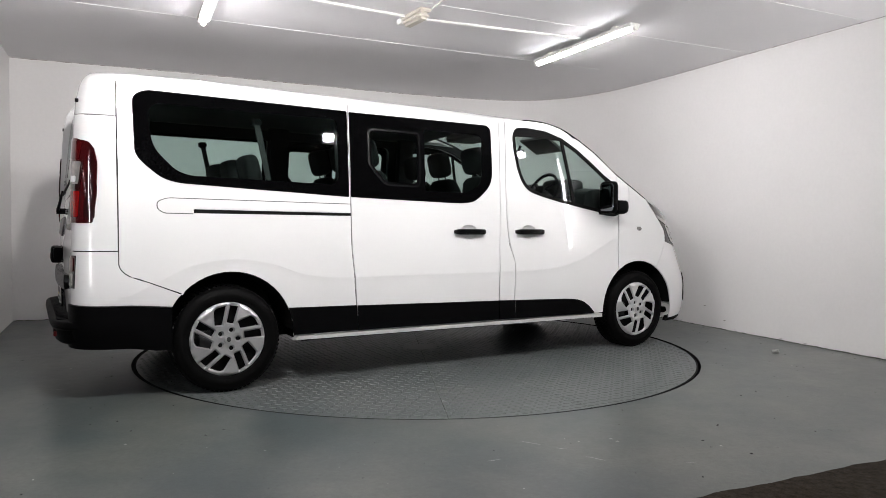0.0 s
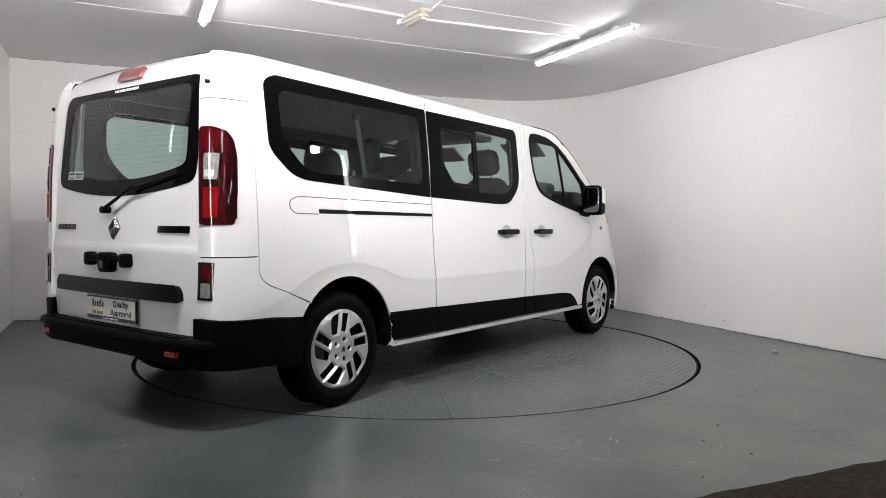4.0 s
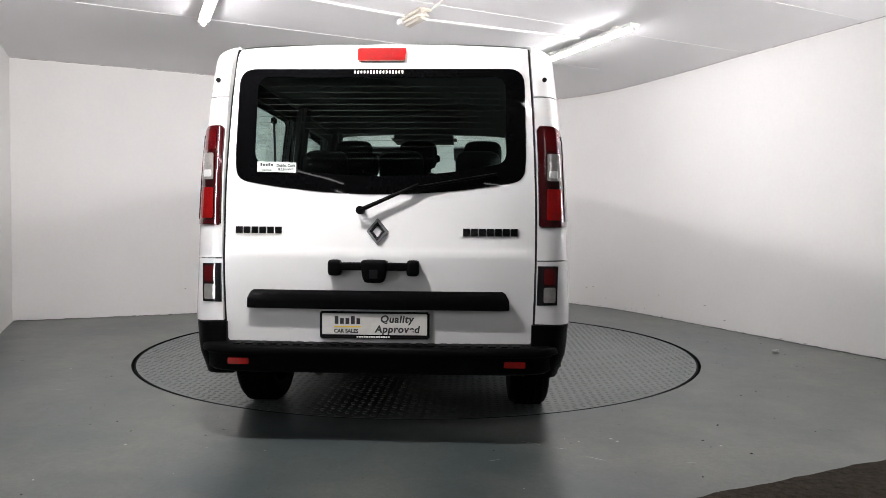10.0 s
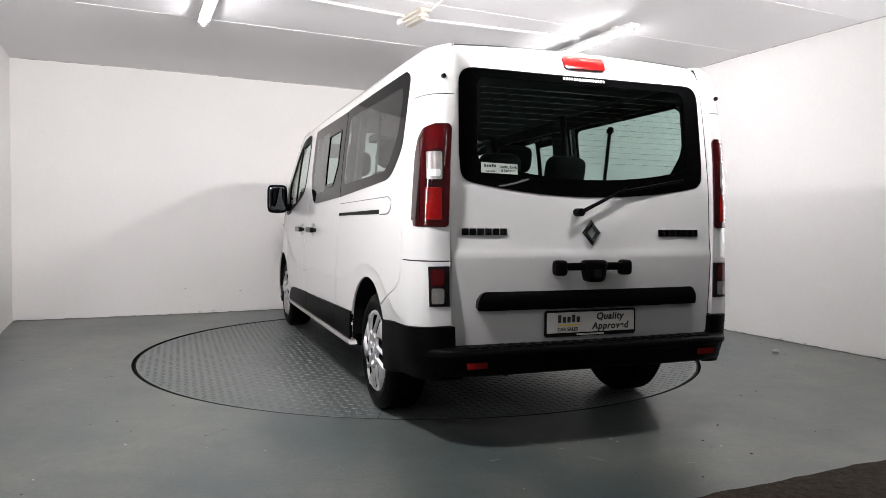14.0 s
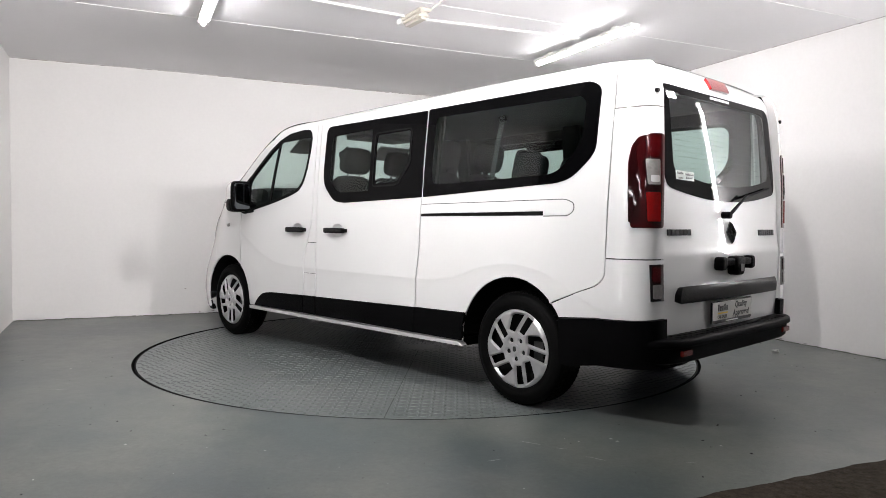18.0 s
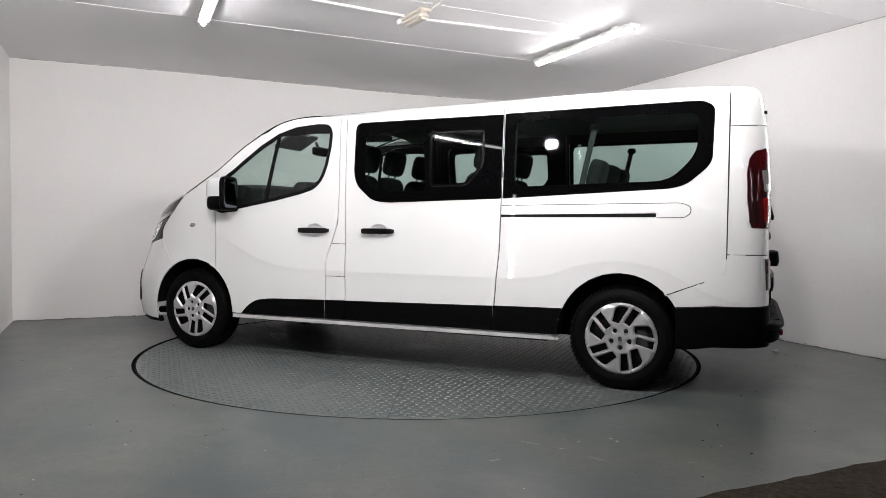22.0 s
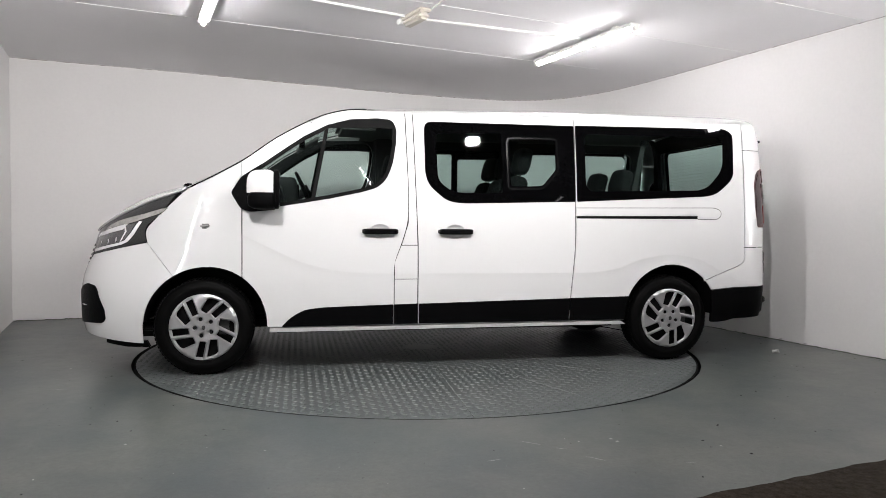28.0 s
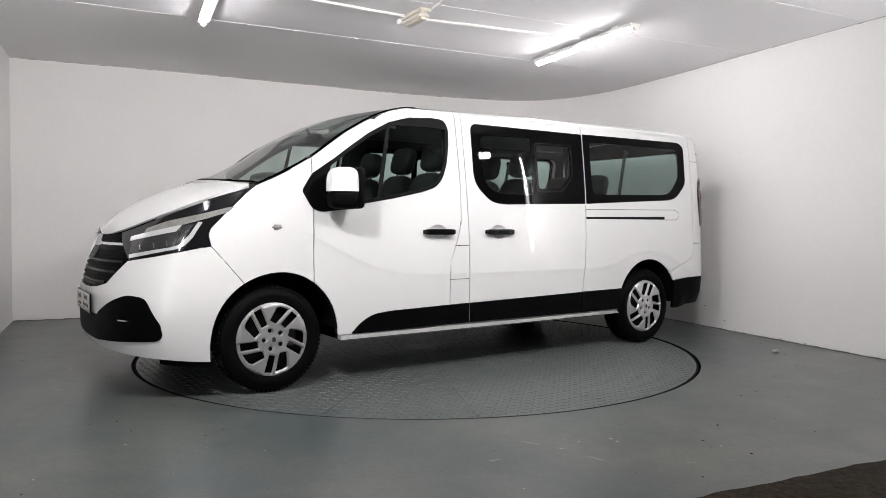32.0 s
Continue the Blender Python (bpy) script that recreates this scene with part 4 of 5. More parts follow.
    # handles
    for x0, x1 in ((2.163, 2.413), (1.613, 1.863)):
        y = float(skin((x0 + x1) / 2, 1.0)[1])
        par = fd if x0 > 2 else sd
        bm = pad((x0, y + 0.012, 0.980), (x1, y + 0.046, 1.021), 7)
        for e in (x0 + 0.012, x1 - 0.012):
            bm = joined(bm, pad((e - 0.016, y - 0.02, 0.986), (e + 0.016, y + 0.03, 1.015), 6, us=12, vs=8))
        if not left:
            bm.transform(Matrix.Scale(-1, 4, (0, 1, 0)))
            bmesh.ops.reverse_faces(bm, faces=bm.faces[:])
        vpart("door_handle", bm, STRIPBLACK, par, "black door handle", True)
        cx = x0 + 0.125

        def bowl(u, v, cx=cx):
            d = ((np.asarray(u) - cx) / 0.076) ** 2 + ((np.asarray(v) - 1.0) / 0.053) ** 2
            return skin(u, v) - np.stack([0 * d, 0.024 * np.clip(1 - d * d, 0, 1), 0 * d], -1)
        panel("handle_cup", shrink(cup_at(cx), -0.0008), HANDLECUP, par, surface=bowl, thick=0, sign=s, step=0.009)
    # side repeater
    y = float(skin(along(3.49, 1.03), 1.03)[1])
    bm = box((3.445, y - 0.01, 1.012), (3.515, y + 0.012, 1.046), 0.012, segs=3)
    if not left:
        bm.transform(Matrix.Scale(-1, 4, (0, 1, 0)))
        bmesh.ops.reverse_faces(bm, faces=bm.faces[:])
    vpart("side_repeater", bm, CLEARLENS, wing, "clear side repeater lamp", True)
    # door mirror: white shell over a black foot
    def flip(bm):
        if not left:
            bm.transform(Matrix.Scale(-1, 4, (0, 1, 0)))
            bmesh.ops.reverse_faces(bm, faces=bm.faces[:])
        return bm
    def pod(x0, x1, y0, y1, z0, z1, n=2.8, taper=0.0):
        bm = bmesh.new()
        bmesh.ops.create_uvsphere(bm, u_segments=28, v_segments=18, radius=1)
        for v in bm.verts:
            c = v.co
            k = sum(abs(c[i]) ** n for i in range(3)) ** (-1 / n)
            c *= k
            f = 1 - taper * (c.x * 0.5 + 0.5)
            v.co = (x0 + (x1 - x0) * (c.x * 0.5 + 0.5), (y0 + y1) / 2 + (y1 - y0) / 2 * c.y * f, (z0 + z1) / 2 + (z1 - z0) / 2 * c.z * (1 - 0.25 * taper * (c.x * 0.5 + 0.5)))
        return bm
    bm = pod(3.00, 3.20, 0.945, 1.135, 1.15, 1.418, 3.4, 0.35)
    foot = pod(2.995, 3.195, 0.94, 1.138, 1.142, 1.275, 3.4, 0.35)
    bmesh.ops.bisect_plane(bm, geom=bm.verts[:] + bm.edges[:] + bm.faces[:], plane_co=(0, 0, 1.258), plane_no=(0, 0, -1), clear_outer=True)
    dm = vpart("door_mirror", flip(foot), PLASTIC, fd, "door mirror with a white shell and black base", True)
    dm.parent = van
    vpart("mirror_shell", flip(bm), PAINT, dm, "white mirror shell", True)
    vpart("mirror_arm", flip(box((3.02, 0.88, 1.17), (3.14, 0.97, 1.235), 0.02)), PLASTIC, dm, "", True)
    vpart("mirror_housing", flip(pad((2.984, 0.950, 1.150), (3.024, 1.138, 1.412), 6)), PLASTIC, dm, "black mirror rim", True)
    vpart("mirror_glass", flip(pad((2.9805, 0.966, 1.170), (2.988, 1.122, 1.394), 7)), BRIGHTMIRROR, dm, "mirror glass", True)
    # headlamp
    hood_e = [(u, float(_z)) for u, _z in ((u, nose_edge(u)[2] - 0.008) for u in np.linspace(along(3.66, 1.24), along(4.28, 0.98), 10))]
    hl_poly = hood_e + [(along(4.285, 0.93), 0.93), (along(4.27, 0.83), 0.83), (along(4.15, 0.858), 0.858), (along(4.0, 0.892), 0.892), (along(3.872, 0.92), 0.92), (along(3.886, 0.99), 0.99), (along(3.868, 1.03), 1.03), (along(3.80, 1.095), 1.095)]
    hl_poly = dense(hl_poly, 0.03)
    hl = panel("headlamp", hl_poly, GLOSS, van, off=0.0, thick=0.03, sign=s, step=0.03, label="swept-back headlamp with black inner bezel")
    B = lambda pts: dense([(along(x, z), z) for x, z in pts], 0.03)
    panel("lamp_band", B([(4.172, 1.016), (4.078, 1.060), (3.896, 1.108), (3.76, 1.148), (3.727, 1.153), (3.765, 1.118), (3.875, 1.080), (4.031, 1.030), (4.187, 0.985)]), CLEARLENS, hl, off=0.004, thick=0.003, sign=s, step=0.02, label="clear upper lamp strip")
    panel("daytime_light", B([(4.25, 0.940), (4.039, 1.000), (4.010, 1.036), (4.03, 1.034), (4.243, 0.966)]), LAMPWHITE, hl, off=0.006, thick=0.004, sign=s, step=0.02, label="white upper light bar")
    panel("daytime_light", B([(4.264, 0.838), (4.052, 0.895), (4.005, 0.915), (3.96, 0.965), (3.904, 1.056), (3.925, 1.058), (3.978, 0.98), (4.026, 0.925), (4.07, 0.907), (4.264, 0.860)]), LAMPWHITE, hl, off=0.006, thick=0.004, sign=s, step=0.02, label="white C-shaped daytime running light")
    panel("lamp_bowl", B([(4.262, 0.865), (4.07, 0.912), (4.03, 0.93), (3.985, 0.985), (3.95, 1.045), (4.02, 1.033), (4.05, 1.005), (4.243, 0.945)]), LAMPGREY, hl, off=0.003, thick=0.003, sign=s, step=0.02, label="grey reflector bowl")
    panel("light_guide", B([(4.018, 1.03), (4.012, 0.985), (4.05, 0.92), (4.06, 0.915), (4.026, 0.985), (4.028, 1.03)]), CHROME, hl, off=0.005, thick=0.004, sign=s, step=0.02, label="bright inner light guide")
    for k in range(3):
        x = 4.21 - 0.062 * k
        panel("reflector", B([(x, 0.888 + 0.014 * k), (x + 0.006, 0.888 + 0.014 * k), (x + 0.006, 0.918 + 0.014 * k), (x, 0.918 + 0.014 * k)]), CHROME, hl, off=0.005, thick=0.004, sign=s, step=0.02, label="small chrome reflector")
    # fog lamp surround
    fog = dense(fillet([(along(4.138, 0.391), 0.391, .03), (along(4.15, 0.46), 0.46), (along(4.215, 0.612), 0.614, .05), (along(4.295, 0.626), 0.628, .04), (along(4.36, 0.588), 0.588, .04), (along(4.405, 0.512), 0.510, .04),
                        (across(0.36, 0.49), 0.492), (across(0.36, 0.335), 0.335), (along(4.40, 0.34), 0.34), (along(4.162, 0.366), 0.366, .03)]), 0.03)
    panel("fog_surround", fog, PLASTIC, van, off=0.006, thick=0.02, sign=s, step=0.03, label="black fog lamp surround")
    panel("fog_slot", dense([(along(4.29, 0.475), 0.475), (along(4.335, 0.475), 0.475), (along(4.335, 0.481), 0.481), (along(4.29, 0.481), 0.481)], 0.03), CHROME, van, off=0.009, thick=0.003, sign=s, label="bright fog lamp slot")
    # half of the front bumper
    ZW = arch(CF, R_AF, 3.884, 3.693)[-1][1]
    bottom = [(FRONT, 0.30), (along(4.34, 0.285), 0.285), (along(4.14, 0.258), 0.258), (along(3.95, 0.238), 0.238), (along(3.888, 0.234), 0.234)]
    bp = bottom + [(along(x, z), z) for x, z in arch(CF, R_AF, 3.884, 3.693) + [(3.693 + 0.1745 * i / 8, ZW + (0.913 - ZW) * i / 8) for i in range(1, 9)]] + [ (along(4.0, 0.886), 0.886), (along(4.15, 0.852), 0.852), (along(4.275, 0.822), 0.822), (across(0.45, 0.685), 0.685), (across(0.33, 0.665), 0.66), (FRONT, 0.645)]
    panel("front_bumper", dense(bp), PAINT, van, sign=s, holes=[shrink(fog, 0.01)])
    # half of the grille
    gr = [(FRONT, 0.65), (across(0.33, 0.665), 0.665), (across(0.445, 0.69), 0.69), (along(4.272, 0.83), 0.825), (along(4.285, 0.93), 0.935)] + [(u, nose_edge(u)[2] - 0.008) for u in np.linspace(along(4.285, 0.975), FRONT, 6)]
    g = panel("grille", dense(gr), PLASTIC, van, off=-0.015, thick=0.01, sign=s, label="black front grille with chrome slats")
    for k, (z, yo, h, m_) in enumerate(((0.692, 0.40, 0.006, STRIPBLACK), (0.728, 0.46, 0.006, PLASTIC), (0.757, 0.49, 0.007, STRIPBLACK), (0.788, 0.51, 0.006, PLASTIC), (0.818, 0.53, 0.007, STRIPBLACK), (0.850, 0.545, 0.006, PLASTIC), (0.886, 0.55, 0.006, PLASTIC), (0.922, 0.545, 0.008, CHROME), (0.962, 0.53, 0.022, PLASTIC))):
        panel("slat", dense([(across(yo, z), z - h), (across(yo, z), z + h), (FRONT, z + h), (FRONT, z - h)]), m_, g, off=-0.006, thick=0.012, sign=s, label="chrome grille slat" if m_ is CHROME else "black grille slat")
    # wheel housings
    for cx, r in ((CF, R_AF), (CR, R_AR)):
        n = 24
        v, f = [], []
        for i in range(n + 1):
            a = math.pi * (0.02 + 0.96 * i / n)
            for y in (0.925, 0.50):
                hx_, hz_ = cx + (arch_reach(cx, r, math.cos(a)) + 0.004) * math.cos(a), 0.345 + (r * 1.012 + 0.004) * math.sin(a)
                v.append((hx_, s * min(y, float(skin(along(hx_, hz_), hz_)[1]) - 0.010), hz_))
        f = [(2 * i, 2 * i + 1, 2 * i + 3, 2 * i + 2) for i in range(n)]
        f.append(tuple(2 * i + 1 for i in range(n + 1)))
        ob = mesh_of("wheel_housing", np.array(v) + np.array(SHIFT), f, SEAL, van, "black wheel arch liner", False)
    return fd


build_side(1)
build_side(-1)


# ---- roof, bonnet, windscreen, tailgate ----
UR = along(-0.667, 1.955)
roof_l = dense([(along(-0.621, 1.9), up(1.888, -0.62)), (-0.5, up(1.881, -0.5)), (0.8, up(1.875, 0.8)), (2.05, up(1.871, 2.05)), (2.3, up(1.876, 2.3)), (2.36, up(1.893, 2.36)), (2.36, Z1 + 0.6 * math.pi / 2), (UR, Z1 + 0.6 * math.pi / 2), (UR, V_CAP), (along(-0.621, 1.9), V_CAP)], 0.06)
roof = panel("roof", roof_l, PAINT, van, step=0.06, thick=0.0)
panel("roof", roof_l, PAINT, van, step=0.06, thick=0.0, sign=-1)
# folded flanges under the roof joints
for s_ in (1, -1):
    panel("roof_flange", dense([(along(-0.60, 1.9), up(1.868, -0.6)), (0.8, up(1.858, 0.8)), (2.3, up(1.858, 2.3)), (2.34, up(1.89, 2.34)), (2.05, up(1.895, 2.05)), (0.8, up(1.9, 0.8)), (along(-0.6, 1.9), up(1.91, -0.6))], 0.05), PAINT, roof, off=-0.005, thick=0, step=0.05, sign=s_)
    panel("roof_flange", dense([(along(-0.59, 1.9), up(1.87, -0.6)), (along(-0.59, 1.9), Z1 + 0.94), (UR + 0.01, Z1 + 0.94), (UR + 0.01, up(1.87, -0.7))], 0.04), PAINT, roof, off=-0.006, thick=0, step=0.04, sign=s_)
panel("headlining", [(min(max(u, -0.6), 2.3), v) for u, v in roof_l], HEADLINER, van, off=-0.05, thick=0, step=0.1, inward=True, label="grey roof lining")
panel("headlining", [(min(max(u, -0.6), 2.3), v) for u, v in roof_l], HEADLINER, van, off=-0.05, thick=0, step=0.1, inward=True, sign=-1, label="grey roof lining")


def cowl(y):
    return 3.615 + 0.115 * (1 - (y / 0.81) ** 2)


bon = [(cowl(y), y) for y in np.linspace(-0.80, 0.80, 25)]
side_e = [(q[0], q[1] - 0.004) for q in _ne if q[0] > 3.63]
bon = bon[::1] + [(x, y) for x, y in side_e] + [(x, -y) for x, y in reversed(side_e[:-1])]
panel("bonnet", bon, PAINT, van, surface=top_surface, thick=0.012, step=0.06)
scr = [(2.352, y) for y in np.linspace(0.70, -0.70, 15)]
xs = np.linspace(2.36, 3.6, 26)
ry = rim_y(xs)
scr = [(2.37, y) for y in np.linspace(float(ry[0]) - 0.02, -float(ry[0]) + 0.02, 15)] + [(x, -y + 0.004) for x, y in zip(xs[1:], ry[1:])] + [(cowl(y) - 0.012, y) for y in np.linspace(-0.78, 0.78, 21)] + [(x, y - 0.004) for x, y in reversed(list(zip(xs[1:], ry[1:])))]
inner = shrink(scr, 0.03)
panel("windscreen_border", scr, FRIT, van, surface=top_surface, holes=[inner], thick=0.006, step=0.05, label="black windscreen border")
panel("windscreen", inner, SCREENGLASS, van, surface=top_surface, thick=0, step=0.06, label="green-tinted windscreen")
for y0, y1 in ((0.52, 0.0), (0.02, -0.48)):
    a, b = top_surface(cowl(y0) - 0.03, y0), top_surface(cowl(y1) - 0.05, y1)
    vpart("wiper", joined(rod(Vector(a) + Vector((0, 0, .008)), Vector(b) + Vector((0, 0, .008)), 0.007), box(Vector(a) - Vector((.02, .02, .01)), Vector(a) + Vector((.02, .02, .012)), .006)), PLASTIC, van, "black windscreen wiper")

GW = [(-0.70, 1.40), (-0.695, 1.266, .09)] + [(y, 1.198 + 0.062 * (y / 0.66) ** 2) for y in np.linspace(-0.57, 0.57, 13)] + [(0.695, 1.266, .09), (0.70, 1.40), (0.69, 1.808, .08), (0, 1.806), (-0.69, 1.808, .08)]
gwin = dense(fillet(GW))
gl = dense(fillet([(-0.607, 1.352, .06)] + [(y, 1.285 + 0.066 * (y / 0.6) ** 2) for y in np.linspace(-0.5, 0.5, 11)] + [(0.607, 1.352, .06), (0.60, 1.768, .06), (0, 1.766), (-0.60, 1.768, .06)]))
gate_edge = [(float(gate_half(z)) - 0.0055, z) for z in (0.62, 0.74, 0.85, 0.95, 1.05, 1.15, 1.25, 1.35, 1.45, 1.55, 1.65, 1.75, 1.85)]
gate_poly = dense(fillet([(-0.735, 0.482, .03), (0.735, 0.482, .03)] + gate_edge + [(0.710, 1.948), (0.66, 1.954), (0, 1.952), (-0.66, 1.954), (-0.710, 1.948)] + [(-y, z) for y, z in reversed(gate_edge)]))
tg = panel("tailgate", gate_poly, PAINT, van, surface=gate, step=0.02, holes=[dense(fillet([(-0.66, 1.31, .05), (0, 1.24), (0.66, 1.31, .05), (0.655, 1.785, .04), (0, 1.78), (-0.655, 1.785, .04)]))], label="white one-piece tailgate")
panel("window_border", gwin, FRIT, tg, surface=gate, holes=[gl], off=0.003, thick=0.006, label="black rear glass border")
panel("rear_glass", gl, SIDEGLASS, tg, surface=gate, off=0.0028, thick=0, label="tinted heated rear glass")
for i in range(13):
    z = 1.37 + 0.029 * i
    panel("heater_line", dense([(-0.585, z), (0.585, z), (0.585, z + 0.001), (-0.585, z + 0.001)], 0.08), LINING, tg, surface=gate, off=0.001, thick=0, step=0.3)
panel("gate_lining", gate_poly, LINING, tg, surface=gate, holes=[dense(fillet([(-0.66, 1.31, .05), (0, 1.24), (0.66, 1.31, .05), (0.655, 1.785, .04), (0, 1.78), (-0.655, 1.785, .04)]))], off=-0.05, thick=0, inward=True, label="dark inner lining")


def on_gate(y, z):
    return Vector(gate(y, z).tolist())


panel("brake_light", dense(fillet([(-0.115, 1.842, .01), (0.115, 1.842, .01), (0.12, 1.905, .012), (-0.12, 1.905, .012)]), 0.03), RED, tg, surface=gate, off=0.016, thick=0.02, step=0.03, label="red high-level brake light")
# words of a brand as plain blocks
def blocks(y0, y1, z0, z1, n, material, parent, surface, off, fill=0.78, label=""):
    w = (y1 - y0) / n
    bms = []
    for i in range(n):
        a, b = y0 + w * i + abs(w) * 0.0, y0 + w * (i + fill)
        P = [Vector(surface(q, r).tolist()) for q, r in ((a, z0), (b, z0), (b, z1), (a, z1))]
        nrm = (P[1] - P[0]).cross(P[3] - P[0]).normalized()
        if nrm.x > 0:
            nrm = -nrm
        bm = bmesh.new()
        lo, hi = [bm.verts.new(p) for p in P], [bm.verts.new(p + nrm * off) for p in P]
        bm.faces.new(hi)
        for k in range(4):
            bm.faces.new((lo[k], lo[(k + 1) % 4], hi[(k + 1) % 4], hi[k]))
        bmesh.ops.recalc_face_normals(bm, faces=bm.faces[:])
        bms.append(bm)
    return vpart("lettering", joined(*bms), material, parent, label)


blocks(0.692, 0.460, 1.008, 1.040, 6, BADGEDARK, tg, gate, 0.006, fill=0.84, label="dark chrome model badge")
blocks(-0.404, -0.668, 1.002, 1.038, 7, BADGEDARK, tg, gate, 0.006, fill=0.86, label="dark chrome maker's badge")
blocks(0.13, -0.115, 1.783, 1.797, 16, WHITEPRINT, tg, gate, 0.0045, fill=0.5, label="white web address print")
# diamond badge
bm = bmesh.new()
o = [(0.003, 1.086), (0.056, 1.022), (0.003, 0.957), (-0.050, 1.022)]
i_ = [(0.003, 1.048), (0.024, 1.022), (0.003, 0.995), (-0.018, 1.022)]
P = [[bm.verts.new(on_gate(y, z) + Vector((-d, 0, 0))) for y, z in q] for q, d in ((o, 0.0), (o, 0.006), ([((a[0] + b[0]) / 2, (a[1] + b[1]) / 2) for a, b in zip(o, i_)], 0.022), (i_, 0.008))]
for r in range(3):
    for k in range(4):
        bm.faces.new((P[r][k], P[r][(k + 1) % 4], P[r + 1][(k + 1) % 4], P[r + 1][k]))
bmesh.ops.recalc_face_normals(bm, faces=bm.faces[:])
vpart("badge", bm, DARKCHROME, tg, "dark chrome diamond badge")
# handle with lock in the middle
hx = -0.876
hbm = [pad((hx - 0.050, -0.190, 0.838), (hx - 0.014, 0.215, 0.876), 6), pad((hx - 0.062, -0.038, 0.780), (hx + 0.006, 0.062, 0.889), 6, taper=-0.35)]
for y0, y1 in ((-0.200, -0.140), (0.168, 0.232)):
    hbm.append(pad((hx - 0.054, y0, 0.812), (hx + 0.006, y1, 0.888), 4.5))
vpart("tailgate_handle", joined(*hbm), PLASTIC, tg, "black tailgate grab handle", True)
vpart("lock", box((hx - 0.0655, -0.014, 0.797), (hx - 0.05, 0.038, 0.850), 0.006), GLOSS, tg, "black tailgate lock button")
strip_poly = dense(fillet([(-0.625, 0.658, .01), (0.625, 0.658, .01), (0.622, 0.70), (0.60, 0.737, .02), (-0.60, 0.737, .02), (-0.622, 0.70)]), 0.04)
panel("tailgate_strip", strip_poly, STRIPBLACK, tg, surface=lambda y, v: gate(y, v) + np.stack([-0.012 * np.cos((np.clip(v, .65, .74) - 0.69) / 0.05 * 1.2), 0 * y, 0 * y], -1), off=0.026, thick=0.04, step=0.02, label="black tailgate trim strip")
# rear wiper: pivot, arm, blade
pv = on_gate(0.083, 1.122)
p1, p2 = on_gate(-0.19, 1.245), on_gate(-0.56, 1.298)
vpart("rear_wiper", joined(rod(pv + Vector((0.01, 0, 0)), pv + Vector((-0.05, 0, 0)), 0.02, 16), rod(pv + Vector((-0.042, 0, 0)), p1 + Vector((-0.035, 0, 0)), 0.011, 8, 0.007),
                           rod(p1 + Vector((-0.03, 0.05, -0.02)), p2 + Vector((-0.018, 0, 0)), 0.007, 8)), PLASTIC, tg, "black rear wiper")


# number-plate holders with dealer print
def text_mesh(body, size, material, parent, m, label):
    cu = bpy.data.curves.new("print", "FONT")
    cu.body, cu.size, cu.extrude, cu.align_x = body, size, 0.0004, "CENTER"
    cu.offset = size * 0.036
    cu.shear, cu.space_character = (0.16, 1.12) if body in ("Quality", "Approved") else (0.0, 1.0)
    tmp = bpy.data.objects.new("print", cu)
    scene.collection.objects.link(tmp)
    me = bpy.data.meshes.new_from_object(tmp.evaluated_get(bpy.context.evaluated_depsgraph_get()))
    bpy.data.objects.remove(tmp)
    me.transform(Matrix.Translation(SHIFT) @ m)
    me.materials.clear()
    me.materials.append(material)
    ob = new("print", me)
    ob.parent = parent
    tagged(ob, label)
    return ob


def plate(name, m, parent):
    """A dealer plate in a black holder; m takes plate space (x right, y up, z out) to the van."""
    hold = box((-0.262, -0.062, 0), (0.262, 0.068, 0.010), 0.006)
    hold.transform(m)
    p = vpart(name, hold, GLOSS, parent, "dealer plate in a black holder")
    face = box((-0.25, -0.042, 0.0095), (0.25, 0.058, 0.012), 0.002)
    face.transform(m)
    vpart("plate_face", face, PLATEWHITE, p, "white dealer plate")
    z = Matrix.Translation((0, 0, 0.0125))
    text_mesh("Quality", 0.047, INK, p, m @ z @ Matrix.Translation((0.105, 0.018, 0)), "black print")
    text_mesh("Approved", 0.047, INK, p, m @ z @ Matrix.Translation((0.108, -0.030, 0)), "black print")
    text_mesh("CAR SALES", 0.024, INK, p, m @ z @ Matrix.Translation((-0.135, -0.033, 0)), "black print")
    for k in range(5):
        b = box((-0.19 + 0.026 * k, 0.008, 0.012), (-0.172 + 0.026 * k, 0.046 if k in (0, 3) else 0.036, 0.0128))
        b.transform(m)
        vpart("logo_bar", b, INK, p, "black logo block")
    b = box((-0.192, -0.008, 0.012), (-0.065, -0.0005, 0.0128))
    b.transform(m)
    vpart("logo_bar", b, YELLOW, p, "yellow underline")
    for k in range(14):
        b = box((-0.085 + 0.0115 * k, -0.0565, 0.010), (-0.0765 + 0.0115 * k, -0.049, 0.0106))
        b.transform(m)
        vpart("holder_print", b, FITTING, p)
    return p


plate("rear_plate", Matrix.Translation((-0.879, 0.012, 0.573)) @ Matrix(((0, 0, -1, 0), (-1, 0, 0, 0), (0, 1, 0, 0), (0, 0, 0, 1))), tg)
plate("front_plate", Matrix.Translation((4.428, 0.0, 0.545)) @ Matrix(((0, 0, 1, 0), (1, 0, 0, 0), (0, 1, 0, 0), (0, 0, 0, 1))), van)
